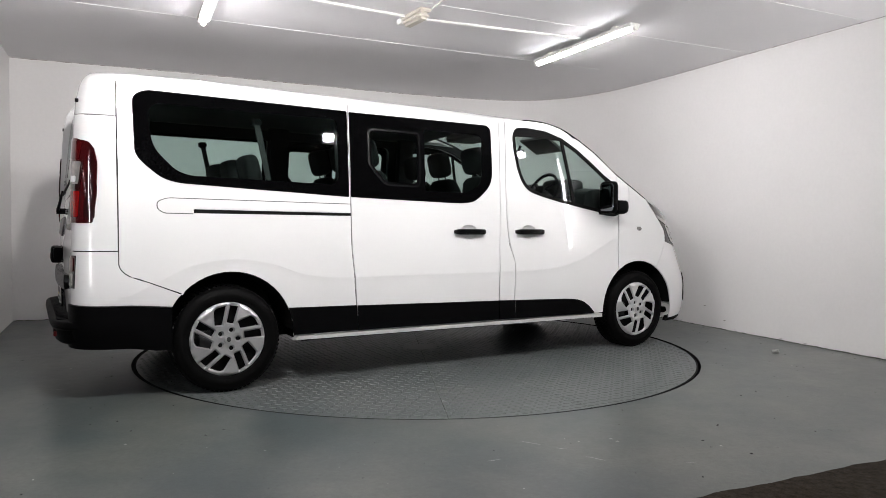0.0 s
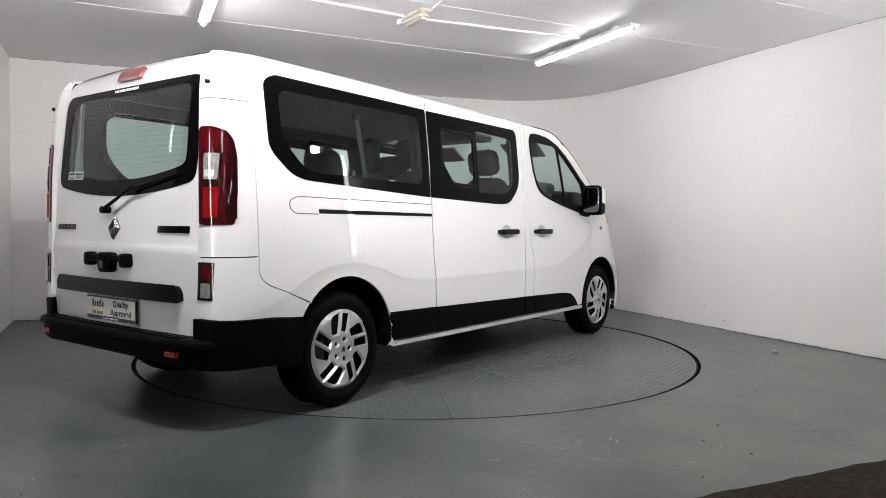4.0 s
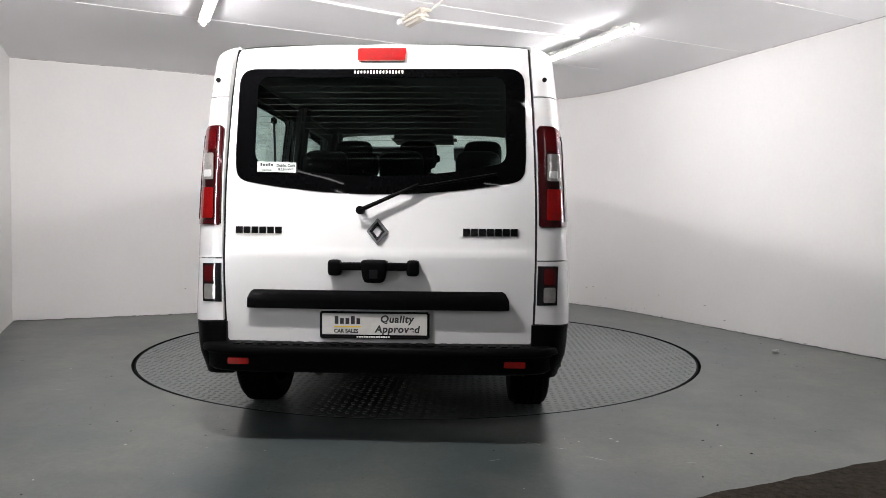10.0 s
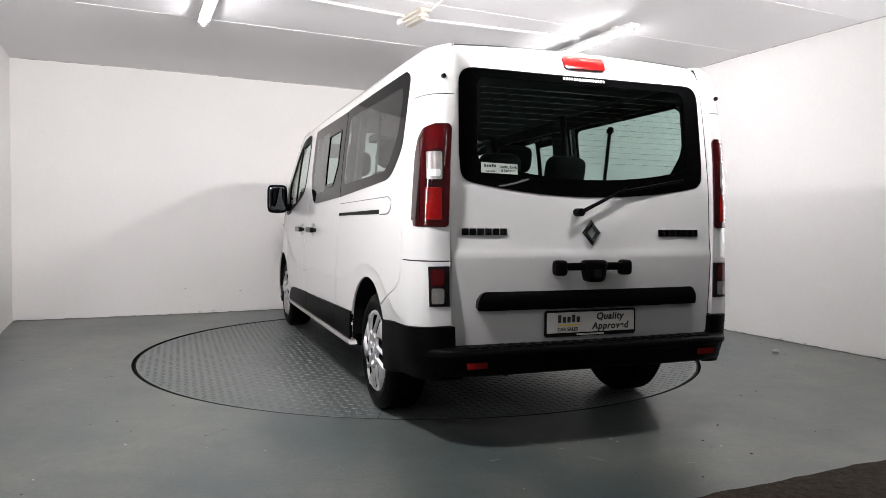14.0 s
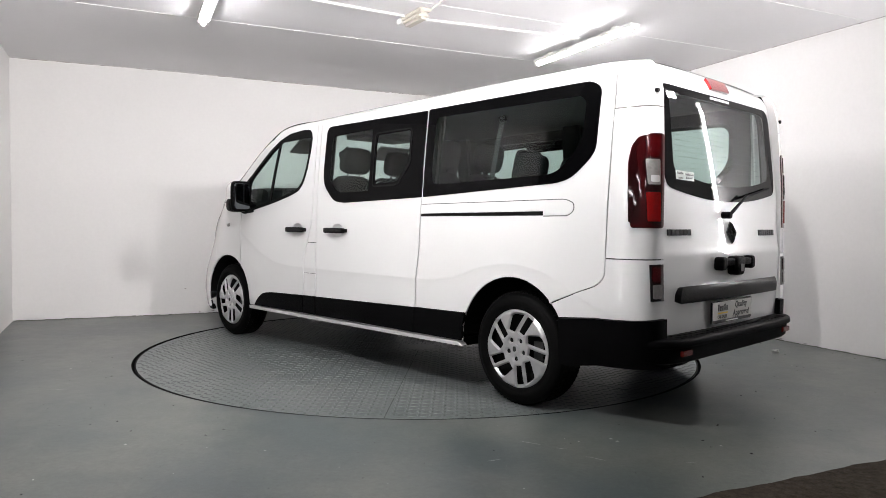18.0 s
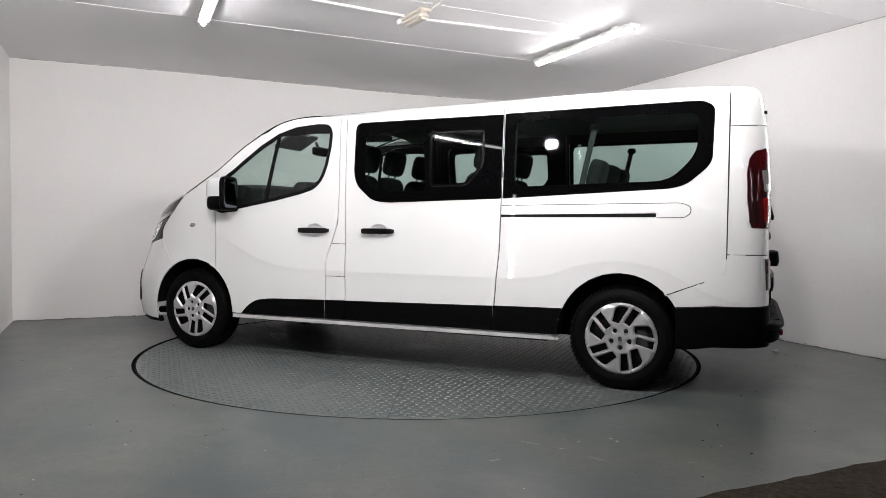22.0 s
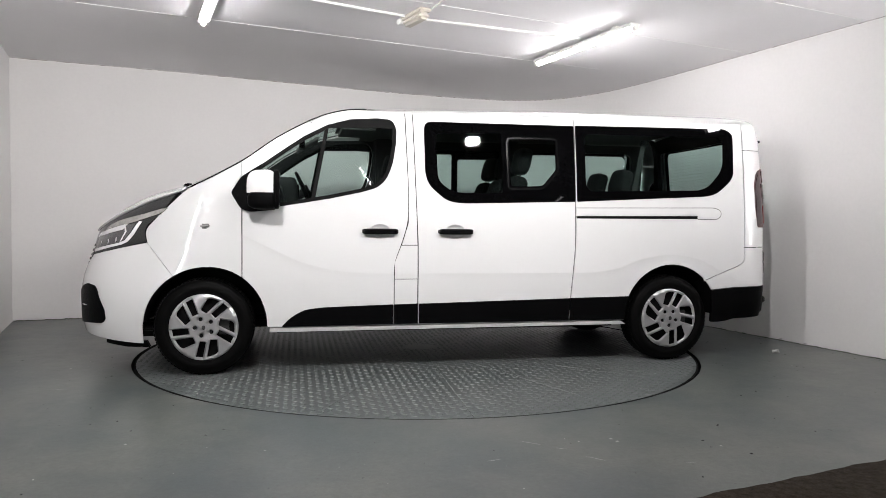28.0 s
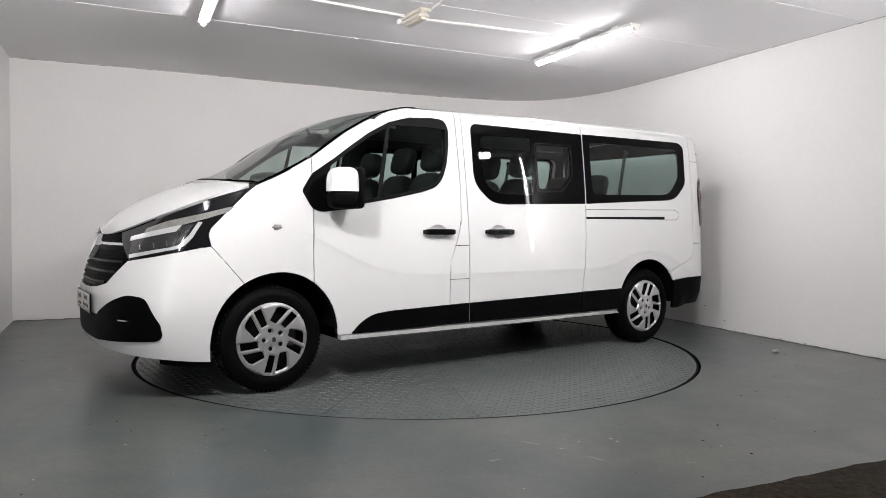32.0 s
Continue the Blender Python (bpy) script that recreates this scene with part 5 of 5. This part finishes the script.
# dealer sticker inside the rear glass
st = mesh_of("window_sticker", [on_gate(y, z) + Vector((-0.0045, 0, 0)) + SHIFT for y, z in ((0.592, 1.305), (0.402, 1.300), (0.402, 1.349), (0.592, 1.354))], [(0, 1, 2, 3)], STICKER, tg, "pale dealer sticker on the rear glass")
sm = Matrix.Translation(on_gate(0.452, 1.325) + Vector((-0.0055, 0, 0))) @ Matrix(((0, 0, -1, 0), (-1, 0, 0, 0), (0, 1, 0, 0), (0, 0, 0, 1)))
text_mesh("Dublin, Cork", 0.017, INK, st, sm @ Matrix.Translation((0, 0.004, 0)), "small black print")
for k in range(5):
    lb = on_gate(0.572 - 0.013 * k, 1.338)
    vpart("logo_bar", box(lb + Vector((-0.0062, -0.0045, -0.006)), lb + Vector((-0.005, 0.0045, 0.009 if k in (0, 3) else 0.005))), INK, st, "small black logo block")
text_mesh("CAR SALES", 0.010, INK, st, sm @ Matrix.Translation((-0.094, -0.016, 0)), "small black print")
text_mesh("& Limerick", 0.017, INK, st, sm @ Matrix.Translation((0, -0.014, 0)), "small black print")

# rear bumper with tread step
def plan_rear(a, x0, xe, w):
    return Vector((x0 - (x0 - xe) * math.sin(a) ** 0.75, w * math.cos(a) ** 0.22, 0))


prof = [(0.09, 0.345), (0.04, 0.352), (0.026, 0.365), (0.020, 0.43), (0.016, 0.437), (0.002, 0.443), (0.0, 0.450), (0.003, 0.472), (0.010, 0.480), (0.022, 0.4835), (0.15, 0.490)]
v, f = [], []
n = 22
aa = [math.pi / 2 * i / n for i in range(n + 1)]
lineup = [plan_rear(a, -0.56, -0.962, 0.905) for a in aa]
lineup = lineup + [Vector((p.x, -p.y, 0)) for p in reversed(lineup[:-1])]
for i, p in enumerate(lineup):
    t = (lineup[min(i + 1, len(lineup) - 1)] - lineup[max(i - 1, 0)]).normalized()
    nin = Vector((-t.y, t.x, 0))
    if nin.dot(Vector((-0.4, 0, 0)) - p) < 0:
        nin = -nin
    for d, z in prof:
        q = p + nin * d
        v.append((q.x, q.y, z))
k = len(prof)
for i in range(len(lineup) - 1):
    for j in range(k - 1):
        f.append((i * k + j, (i + 1) * k + j, (i + 1) * k + j + 1, i * k + j + 1))
rbmp = mesh_of("rear_bumper", np.array(v) + np.array(SHIFT), [q for q in f], PLASTIC, van, "black plastic rear bumper with a tread step", True)
for i in range(24):
    y = -0.66 + 0.0575 * i
    vpart("tread_rib", box((-0.930, y - 0.018, 0.482), (-0.85, y + 0.018, 0.4895), 0.002), PLASTIC, rbmp)
for sy in (-1, 1):
    bm = box((-0.948, 0.600 if sy > 0 else -0.700, 0.392), (-0.930, 0.700 if sy > 0 else -0.600, 0.422), 0.003)
    vpart("reflector", bm, ORANGE, rbmp, "orange-red bumper reflector")
# front lower lip and black centre intake
for s_ in (1, -1):
    panel("lower_intake", dense([(across(0.36, 0.335), 0.335), (across(0.36, 0.492), 0.492), (FRONT, 0.492), (FRONT, 0.335)]), PLASTIC, van, off=0.004, thick=0.02, sign=s_, label="black lower air intake")
    panel("chin", dense([(along(3.85, 0.21), 0.205), (along(4.0, 0.21), 0.205), (along(4.15, 0.22), 0.225), (along(4.15, 0.25), 0.258), (along(3.87, 0.25), 0.248)]), PLASTIC, van, off=-0.010, thick=0.03, sign=s_, label="black chin spoiler")
bm = bmesh.new()
P = [[bm.verts.new((4.345 - (z - 0.9) * 0.4 + d, y * s0, z0)) for y, z0 in [(0 + s0 * q[0], 0.905 + q[1]) for q in o2] for z in [z0]] for o2, s0, d in (([(0, .085), (.06, 0), (0, -.085), (-.06, 0)], 1, 0.0), ([(0, .07), (.045, 0), (0, -.07), (-.045, 0)], 1, 0.03), ([(0, .045), (.024, 0), (0, -.045), (-.024, 0)], 1, 0.012))]
for r in range(2):
    for k2 in range(4):
        bm.faces.new((P[r][k2], P[r][(k2 + 1) % 4], P[r + 1][(k2 + 1) % 4], P[r + 1][k2]))
bmesh.ops.recalc_face_normals(bm, faces=bm.faces[:])
vpart("badge", bm, CHROME, van, "chrome diamond badge on the grille")
# underbody
vpart("underbody", joined(box((-0.35, -0.50, 0.27), (4.15, 0.50, 0.345), 0.02), box((0.47, -0.88, 0.28), (3.02, 0.88, 0.345), 0.01), box((-0.85, -0.80, 0.34), (-0.45, 0.80, 0.40), 0.01), box((3.85, -0.7, 0.25), (4.08, 0.7, 0.3), 0.01)), SEAL, van, "black underbody")
vpart("axle", rod((0, -0.7, 0.3), (0, 0.7, 0.3), 0.05), SEAL, van)
vpart("exhaust", rod((-0.60, 0.34, 0.30), (0.5, 0.34, 0.28), 0.03, 14), STEEL, van, "steel exhaust pipe")


# ---- wheels ----
def wheel(cx, side_s, phase):
    """Tyre, slotted wheel cover, bolts and centre cap; the outer face looks along +y before mirroring."""
    cz, face = 0.332, 0.885
    prof = [(0.225, -0.03), (0.232, -0.006), (0.240, 0.000), (0.246, -0.002), (0.256, 0.004), (0.272, 0.005), (0.290, 0.003), (0.294, -0.001), (0.300, -0.001), (0.318, -0.012), (0.3275, -0.03), (0.332, -0.06), (0.332, -0.16), (0.3275, -0.19), (0.31, -0.212), (0.27, -0.22), (0.22, -0.2)]
    n = 56
    v, f = [], []
    for i in range(n):
        a = 2 * math.pi * i / n
        for r, y in prof:
            v.append((cx + r * math.cos(a), side_s * (face + y), cz + r * math.sin(a)))
    k = len(prof)
    for i in range(n):
        j = (i + 1) % n
        for q in range(k - 1):
            f.append((i * k + q, i * k + q + 1, j * k + q + 1, j * k + q))
    if side_s < 0:
        f = [q[::-1] for q in f]
    root = mesh_of("wheel", np.array(v) + np.array(SHIFT), f, TYRE, van, "black tyre on a silver slotted wheel", True)
    tread = []
    for i in range(72):
        a = 2 * math.pi * i / 72
        for y, h in ((-0.05, 0.018), (-0.085, 0.012), (-0.12, 0.012), (-0.16, 0.018)):
            m = Matrix.Translation((cx, 0, cz)) @ Matrix.Rotation(-a, 4, "Y") @ Matrix.Translation((0.333, side_s * (face + y), 0)) @ Matrix.Rotation(0.4, 4, "X")
            tread.append((m, h))
    vv, tf = [], []
    for m, h in tread:
        k0 = len(vv)
        vv += [tuple(m @ Vector(p)) for p in ((-0.006, -h, -0.010), (-0.006, h, -0.010), (-0.006, h, 0.010), (-0.006, -h, 0.010), (0.002, -h, -0.009), (0.002, h, -0.009), (0.002, h, 0.009), (0.002, -h, 0.009))]
        tf += [(k0 + 4, k0 + 5, k0 + 6, k0 + 7), (k0, k0 + 1, k0 + 5, k0 + 4), (k0 + 1, k0 + 2, k0 + 6, k0 + 5), (k0 + 2, k0 + 3, k0 + 7, k0 + 6), (k0 + 3, k0, k0 + 4, k0 + 7)]
    tr = mesh_of("tread", np.array(vv) + np.array(SHIFT), tf, TYRE, root)
    tagged(tr, kind="stuff")

    def dome(x, z):
        x, z = np.broadcast_arrays(np.asarray(x, float), np.asarray(z, float))
        r = np.hypot(x, z)
        y = 0.004 + 0.012 * (1 - (r / 0.235) ** 2) - 0.022 * np.clip((r - 0.215) / 0.02, 0, 1) ** 2 - 0.006 * np.exp(-(r / 0.078) ** 6)
        y = y + 0.006 * np.cos(5 * (np.arctan2(z, -side_s * x) - radians(phase + 47))) * np.clip((r - 0.05) / 0.17, 0, 1) ** 2 * np.clip((0.236 - r) / 0.02, 0, 1)
        return np.stack([cx + x, face + y, cz + z], -1)
    outline = [(0.236 * math.cos(t), 0.236 * math.sin(t)) for t in np.linspace(0, 2 * math.pi, 73)[:-1]]
    holes = []
    for i in range(5):
        t = radians(phase + 72 * i)
        er, et = (math.cos(t), math.sin(t)), (-math.sin(t), math.cos(t))
        # a wide cranked slot and a narrow one beside each offset bar, the same hand on both sides of the van
        for q in ([(0.076, 0.055, .008), (0.208, 0.055, .008), (0.178, 0.112, .010), (0.152, 0.128, .010), (0.064, 0.104, .008)],
                  [(0.098, 0.036, .006), (0.219, 0.036, .008), (0.224, -0.018, .008), (0.096, -0.010, .008)]):
            pts = fillet([(-side_s * (r * er[0] + w * et[0]), r * er[1] + w * et[1], b) for r, w, b in q], 3)
            holes.append(shrink(dense(pts, 0.012), -0.005))
    bolts = []
    for i in range(5):
        t = radians(phase - 5 + 72 * i)
        bolts.append((-side_s * 0.0585 * math.cos(t), 0.0585 * math.sin(t)))
        holes.append([(bolts[-1][0] + 0.021 * math.cos(q), bolts[-1][1] + 0.021 * math.sin(q)) for q in np.linspace(0, 2 * math.pi, 15)[:-1]])
    panel("wheel_cover", outline, ALLOY, root, surface=dome, holes=holes, thick=0.013, step=0.022, sign=side_s, lean=0.0085, label="silver slotted wheel cover")
    y0 = face - 0.03
    flip = lambda p: (p[0], side_s * p[1], p[2])
    vpart("wheel_disc", rod(flip((cx, y0 - 0.05, cz)), flip((cx, y0 - 0.02, cz)), 0.228, 40), SEAL, root, "dark steel wheel disc")
    vpart("brake_caliper", box((cx - 0.17, min(side_s * (y0 - 0.03), side_s * (y0 - 0.012)), cz - 0.06), (cx - 0.09, max(side_s * (y0 - 0.03), side_s * (y0 - 0.012)), cz + 0.06), 0.008), STEEL, root)
    bl = [rod(flip((cx + x, face - 0.03, cz + z)), flip((cx + x, face - 0.006, cz + z)), 0.0115, 6) for x, z in bolts]
    for b in bl:
        vpart("wheel_bolt", b, GLOSS, root, "dark wheel bolt")
    vpart("centre_cap", rod(flip((cx, face, cz)), flip((cx, face + 0.016, cz)), 0.028, 24), ALLOY, root, "silver centre cap")
    vpart("cap_badge", box((cx - 0.011, min(side_s * (face + 0.015), side_s * (face + 0.018)), cz - 0.015), (cx + 0.011, max(side_s * (face + 0.015), side_s * (face + 0.018)), cz + 0.015), 0.004), STEEL, root)
    return root


wheel(0.0, 1, 60)
wheel(3.498, 1, 43.4)
wheel(0.0, -1, 77)
wheel(3.498, -1, 45)


# ---- cabin ----
vpart("cabin_floor", joined(box((0.47, -0.86, 0.40), (3.02, 0.86, 0.46), 0.01), box((-0.8, -0.49, 0.40), (0.47, 0.49, 0.46), 0.01), box((3.02, -0.49, 0.40), (3.3, 0.49, 0.46), 0.01)), LINING, van, "dark cabin floor")


def seat(x, y, w, z=0.46, rise=0.42, back=0.62, head=True):
    """One seat: cushion, leaning backrest, headrest on two posts."""
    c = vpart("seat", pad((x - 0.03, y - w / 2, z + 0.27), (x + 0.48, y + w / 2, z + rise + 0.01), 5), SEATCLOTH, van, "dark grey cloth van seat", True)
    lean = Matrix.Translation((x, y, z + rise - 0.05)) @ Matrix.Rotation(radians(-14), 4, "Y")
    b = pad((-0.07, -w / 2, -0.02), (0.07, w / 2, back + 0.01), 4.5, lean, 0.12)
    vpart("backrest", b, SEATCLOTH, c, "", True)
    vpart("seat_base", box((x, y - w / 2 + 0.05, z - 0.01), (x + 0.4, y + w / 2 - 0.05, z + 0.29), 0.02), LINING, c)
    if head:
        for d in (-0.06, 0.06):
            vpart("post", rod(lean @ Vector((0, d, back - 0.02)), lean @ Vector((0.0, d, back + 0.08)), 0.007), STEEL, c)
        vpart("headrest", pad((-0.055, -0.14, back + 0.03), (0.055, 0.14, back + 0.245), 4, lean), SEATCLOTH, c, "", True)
    return c


for y in (-0.50, 0.06, 0.52):
    seat(2.23, y, 0.46, rise=0.44, back=0.60)
for y in (-0.52, -0.04, 0.44):
    seat(1.27, y, 0.46, rise=0.42)
for y in (-0.48, 0.0, 0.48):
    seat(0.40, y, 0.46, rise=0.36, back=0.52)
# dashboard, wheel, mirror
prof = fillet([(2.98, 0.78), (2.95, 1.18, .04), (2.99, 1.362, .05), (3.12, 1.385, .08), (3.30, 1.378, .05), (3.40, 1.30, .05), (3.45, 0.78)], 4)
bm = bmesh.new()
rows_ = [[bm.verts.new((x, y, z - 0.02 * abs(y / 0.79) ** 4)) for x, z in prof] for y in np.linspace(-0.79, 0.79, 9)]
for r0, r1 in zip(rows_, rows_[1:]):
    for k in range(len(prof)):
        bm.faces.new((r0[k], r0[(k + 1) % len(prof)], r1[(k + 1) % len(prof)], r1[k]))
bm.faces.new(rows_[0])
bm.faces.new(rows_[-1][::-1])
bmesh.ops.recalc_face_normals(bm, faces=bm.faces[:])
dash = vpart("dashboard", bm, LINING, van, "dark plastic dashboard", False)
vpart("instrument_hood", pad((2.92, -0.62, 1.30), (3.14, -0.24, 1.455), 4.5), LINING, dash, "", True)
vpart("centre_console", pad((2.86, -0.15, 0.6), (3.06, 0.15, 1.425), 7), LINING, dash, "", True)
vpart("screen", box((2.852, -0.10, 1.24), (2.872, 0.10, 1.37), 0.006), GLOSS, dash, "glossy black display")
tilt = Matrix.Translation((2.80, -0.43, 1.325)) @ Matrix.Rotation(radians(115), 4, "Y")
bm = bmesh.new()
n, m_, R_, r_ = 40, 8, 0.185, 0.014
ring = [[bm.verts.new(tilt @ Vector(((R_ + r_ * math.cos(2 * math.pi * j / m_)) * math.cos(2 * math.pi * i / n), (R_ + r_ * math.cos(2 * math.pi * j / m_)) * math.sin(2 * math.pi * i / n), r_ * math.sin(2 * math.pi * j / m_)))) for j in range(m_)] for i in range(n)]
for i in range(n):
    for j in range(m_):
        bm.faces.new((ring[i][j], ring[(i + 1) % n][j], ring[(i + 1) % n][(j + 1) % m_], ring[i][(j + 1) % m_]))
sw = vpart("steering_wheel", bm, PLASTIC, van, "black steering wheel on the right-hand side", True)
sp = [rod(tilt @ Vector((0, 0, -0.01)), tilt @ Vector((0.18 * math.cos(a), 0.18 * math.sin(a), 0)), 0.014) for a in (0.0, 2.2, -2.2)]
vpart("spokes", joined(rod(tilt @ Vector((0, 0, -0.04)), tilt @ Vector((0, 0, 0.02)), 0.06, 20), *sp), PLASTIC, sw)
vpart("steering_column", rod(tilt @ Vector((0, 0, 0.02)), tilt @ Vector((0, 0, 0.25)), 0.04), LINING, sw)
rv = vpart("rear_view_mirror", pad((2.805, -0.125, 1.658), (2.855, 0.125, 1.738), 4.5), PLASTIC, van, "black interior rear-view mirror", True)
vpart("mirror_stem", rod((2.85, 0, 1.71), (2.885, 0, 1.782), 0.012), PLASTIC, rv)
vpart("roof_console", box((2.22, -0.30, 1.80), (2.55, 0.30, 1.86), 0.03), HEADLINER, van, "grey overhead console")
for y in (-0.45, 0.45):
    vpart("sun_visor", box((-0.11, y - 0.19, -0.011), (0.11, y + 0.19, 0.011), 0.008, Matrix.Translation((2.78, 0, 1.738)) @ Matrix.Rotation(radians(30), 4, "Y")), HEADLINER, van, "grey sun visor")
# seat belts on the pillars
for s_ in (1, -1):
    for x, lean_ in ((0.20, 0.16), (0.86, 0.02), (2.06, 0.04)):
        a = Vector((x, s_ * 0.80, 1.70))
        b = Vector((x + lean_, s_ * 0.82, 0.95))
        bm = bmesh.new()
        q = [[bm.verts.new(p + Vector((dx, dy, 0))) for dx, dy in ((-0.019, -0.002), (0.019, -0.002), (0.019, 0.002), (-0.019, 0.002))] for p in (a, b)]
        for k in range(4):
            bm.faces.new((q[0][k], q[0][(k + 1) % 4], q[1][(k + 1) % 4], q[1][k]))
        bmesh.ops.recalc_face_normals(bm, faces=bm.faces[:])
        sb = vpart("seat_belt", bm, BELT, van, "grey seat belt strap")
        vpart("belt_guide", box(a - Vector((0.035, 0.012, 0.03)), a + Vector((0.035, 0.012, 0.02)), 0.01), PLASTIC, sb)
    # inner pillar posts
    for x0, x1 in ((0.74, 0.92), (1.99, 2.16)):
        vpart("inner_pillar", box((x0, s_ * 0.845 - 0.03, 0.9), (x1, s_ * 0.845 + 0.025, 1.80), 0.02, Matrix.Translation((0, s_ * 0.03, 0)) @ Matrix.Rotation(radians(6.0 * s_), 4, "X") @ Matrix.Translation((0, s_ * 0.07, 0))), LINING, van, "dark inner pillar trim")
vpart("rear_bench_shelf", box((-0.75, -0.80, 0.46), (-0.70, 0.80, 0.60), 0.01), LINING, van)

# ---- specks, grit and scuffs on the floor ----
rnd = random.Random(7)


def flake(x, y, r, flat=0.35):
    """One low crumb of dirt, uneven in outline."""
    a0, n = rnd.uniform(0, 6.28), 6
    long_, wide = r, r * rnd.uniform(0.3, 0.8)
    pts = []
    for k in range(n):
        a = 2 * math.pi * k / n
        px, py = long_ * math.cos(a) * rnd.uniform(0.7, 1.1), wide * math.sin(a) * rnd.uniform(0.7, 1.1)
        pts.append((x + px * math.cos(a0) - py * math.sin(a0), y + px * math.sin(a0) + py * math.cos(a0), 0.0005))
    return pts + [(x, y, r * flat)]


def scatter(name, places, material, label):
    v, f = [], []
    for x, y, r in places:
        k = len(v)
        v += flake(x, y, r)
        f += [(k + i, k + (i + 1) % 6, k + 6) for i in range(6)]
    return tagged(mesh_of(name, v, f, material), label, "debris", kind="stuff")


DIRT = mat("dark_grit", (0.02, 0.02, 0.018), 0.9)
PALE = mat("pale_grit", (0.5, 0.5, 0.48), 0.8)
known = [(-3.0, -0.65), (-2.1, -1.2), (-3.3, -0.6), (2.05, -2.5), (1.55, -2.85), (1.4, -2.65), (1.4, -2.75), (1.2, -3.15), (0.35, -2.8), (-1.6, -2.3), (-1.0, -2.45), (3.5, -0.5), (3.4, 0.25), (2.95, 1.2)]
dark = [(x, y, rnd.uniform(0.008, 0.016)) for x, y in known]
pale = []
while len(dark) < 190:
    x, y = rnd.uniform(-3.8, 3.9), rnd.uniform(-4.2, 3.2)
    if math.hypot(x, y) > 2.33 and y < 1.9 + 0.3 * x and not (x > 3.0 and y > 0.6) and y > -3.7 + 0.42 * x and x > -2.6 - (y + 2.2) * 0.4:
        (dark if rnd.random() < 0.72 else pale).append((x, y, rnd.choice((0.003, 0.004, 0.005, 0.006, 0.009))))
scatter("floor_grit", dark, DIRT, "scattered dark grit on the painted floor")
scatter("floor_paint_chips", pale + [(0.95, -2.62, 0.012), (0.97, -2.66, 0.012), (0.72, -2.62, 0.008), (0.78, -2.66, 0.008)], PALE, "scattered pale chips on the painted floor")
# a crumpled scrap of tissue by the wall
bm = bmesh.new()
bmesh.ops.create_icosphere(bm, subdivisions=3, radius=0.035)
for v in bm.verts:
    v.co *= 0.7 + 0.7 * noise.noise(v.co * 45)
    v.co.z = max(-0.012, v.co.z * 0.6)
bm.transform(Matrix.Translation((2.98, -0.26, 0.013)))
tagged(part("tissue_scrap", bm, mat("tissue", (0.55, 0.55, 0.53), 0.9), smooth=True), "crumpled pale tissue scrap on the floor", "litter")
# scratches in the floor paint
sv, sf = [], []
for x, y, a, L in ((0.85, -2.95, 2.5, 0.11), (0.60, -2.72, 2.6, 0.14), (0.70, -2.78, 2.8, 0.06), (1.25, -2.98, 3.0, 0.06), (0.3, -2.95, 0.4, 0.08), (-2.3, -1.6, 0.3, 0.1)):
    k = len(sv)
    c, s = math.cos(a), math.sin(a)
    sv += [(x + px * c - py * s, y + px * s + py * c, 0.0012) for px, py in ((0, 0), (L / 2, -0.0025), (L, 0), (L / 2, 0.0025))]
    sf.append((k, k + 1, k + 2, k + 3))
tagged(mesh_of("floor_scratches", sv, sf, PALE), "pale scratches in the floor paint", "scratches", kind="stuff")

# scuff marks low on the curved wall
wv, wf = [], []
for i in range(60):
    q = rnd.randrange(8, len(BACK) - 6)
    a, b = Vector(BACK[q]), Vector(BACK[q + 1])
    d = (b - a).normalized()
    nrm = Vector((d.y, -d.x))
    p = a.lerp(b, rnd.random()) + nrm * 0.0025
    z = rnd.choice((0.02, 0.03, 0.05, 0.1, 0.2, 0.35)) * rnd.uniform(0.6, 1.4)
    L, h = rnd.uniform(0.006, 0.03), rnd.uniform(0.002, 0.006)
    k = len(wv)
    for u, w in ((-L, 0), (0, -h), (L, 0), (0, h)):
        e = p + d * u
        wv.append((e.x, e.y, z + w))
    wf.append((k, k + 1, k + 2, k + 3))
tagged(mesh_of("wall_scuffs", wv, wf, mat("scuff_grey", (0.38, 0.36, 0.34), 0.8)), "small grey scuffs low on the white wall", "scuffs", kind="stuff")


# ---- movement: deck and van turn together, steadily ----
TURN = ((0, 28.59), (2, 40.2), (4, 51.58), (6, 63.02), (8, 74.39), (10, 85.87), (12, 97.26), (14, 108.66), (16, 120.12), (18, 132.02),
        (20, 143.54), (22, 155.0), (24, 166.72), (26, 178.42), (28, 189.76), (30, 201.39), (32, 212.84))


def motions():
    walk(turntable, [(t, pose(0, 0, 0, 0, 0, a)) for t, a in TURN])
    walk(van, [(t, pose(0, 0, 0, 0, 0, a)) for t, a in TURN])


motions()
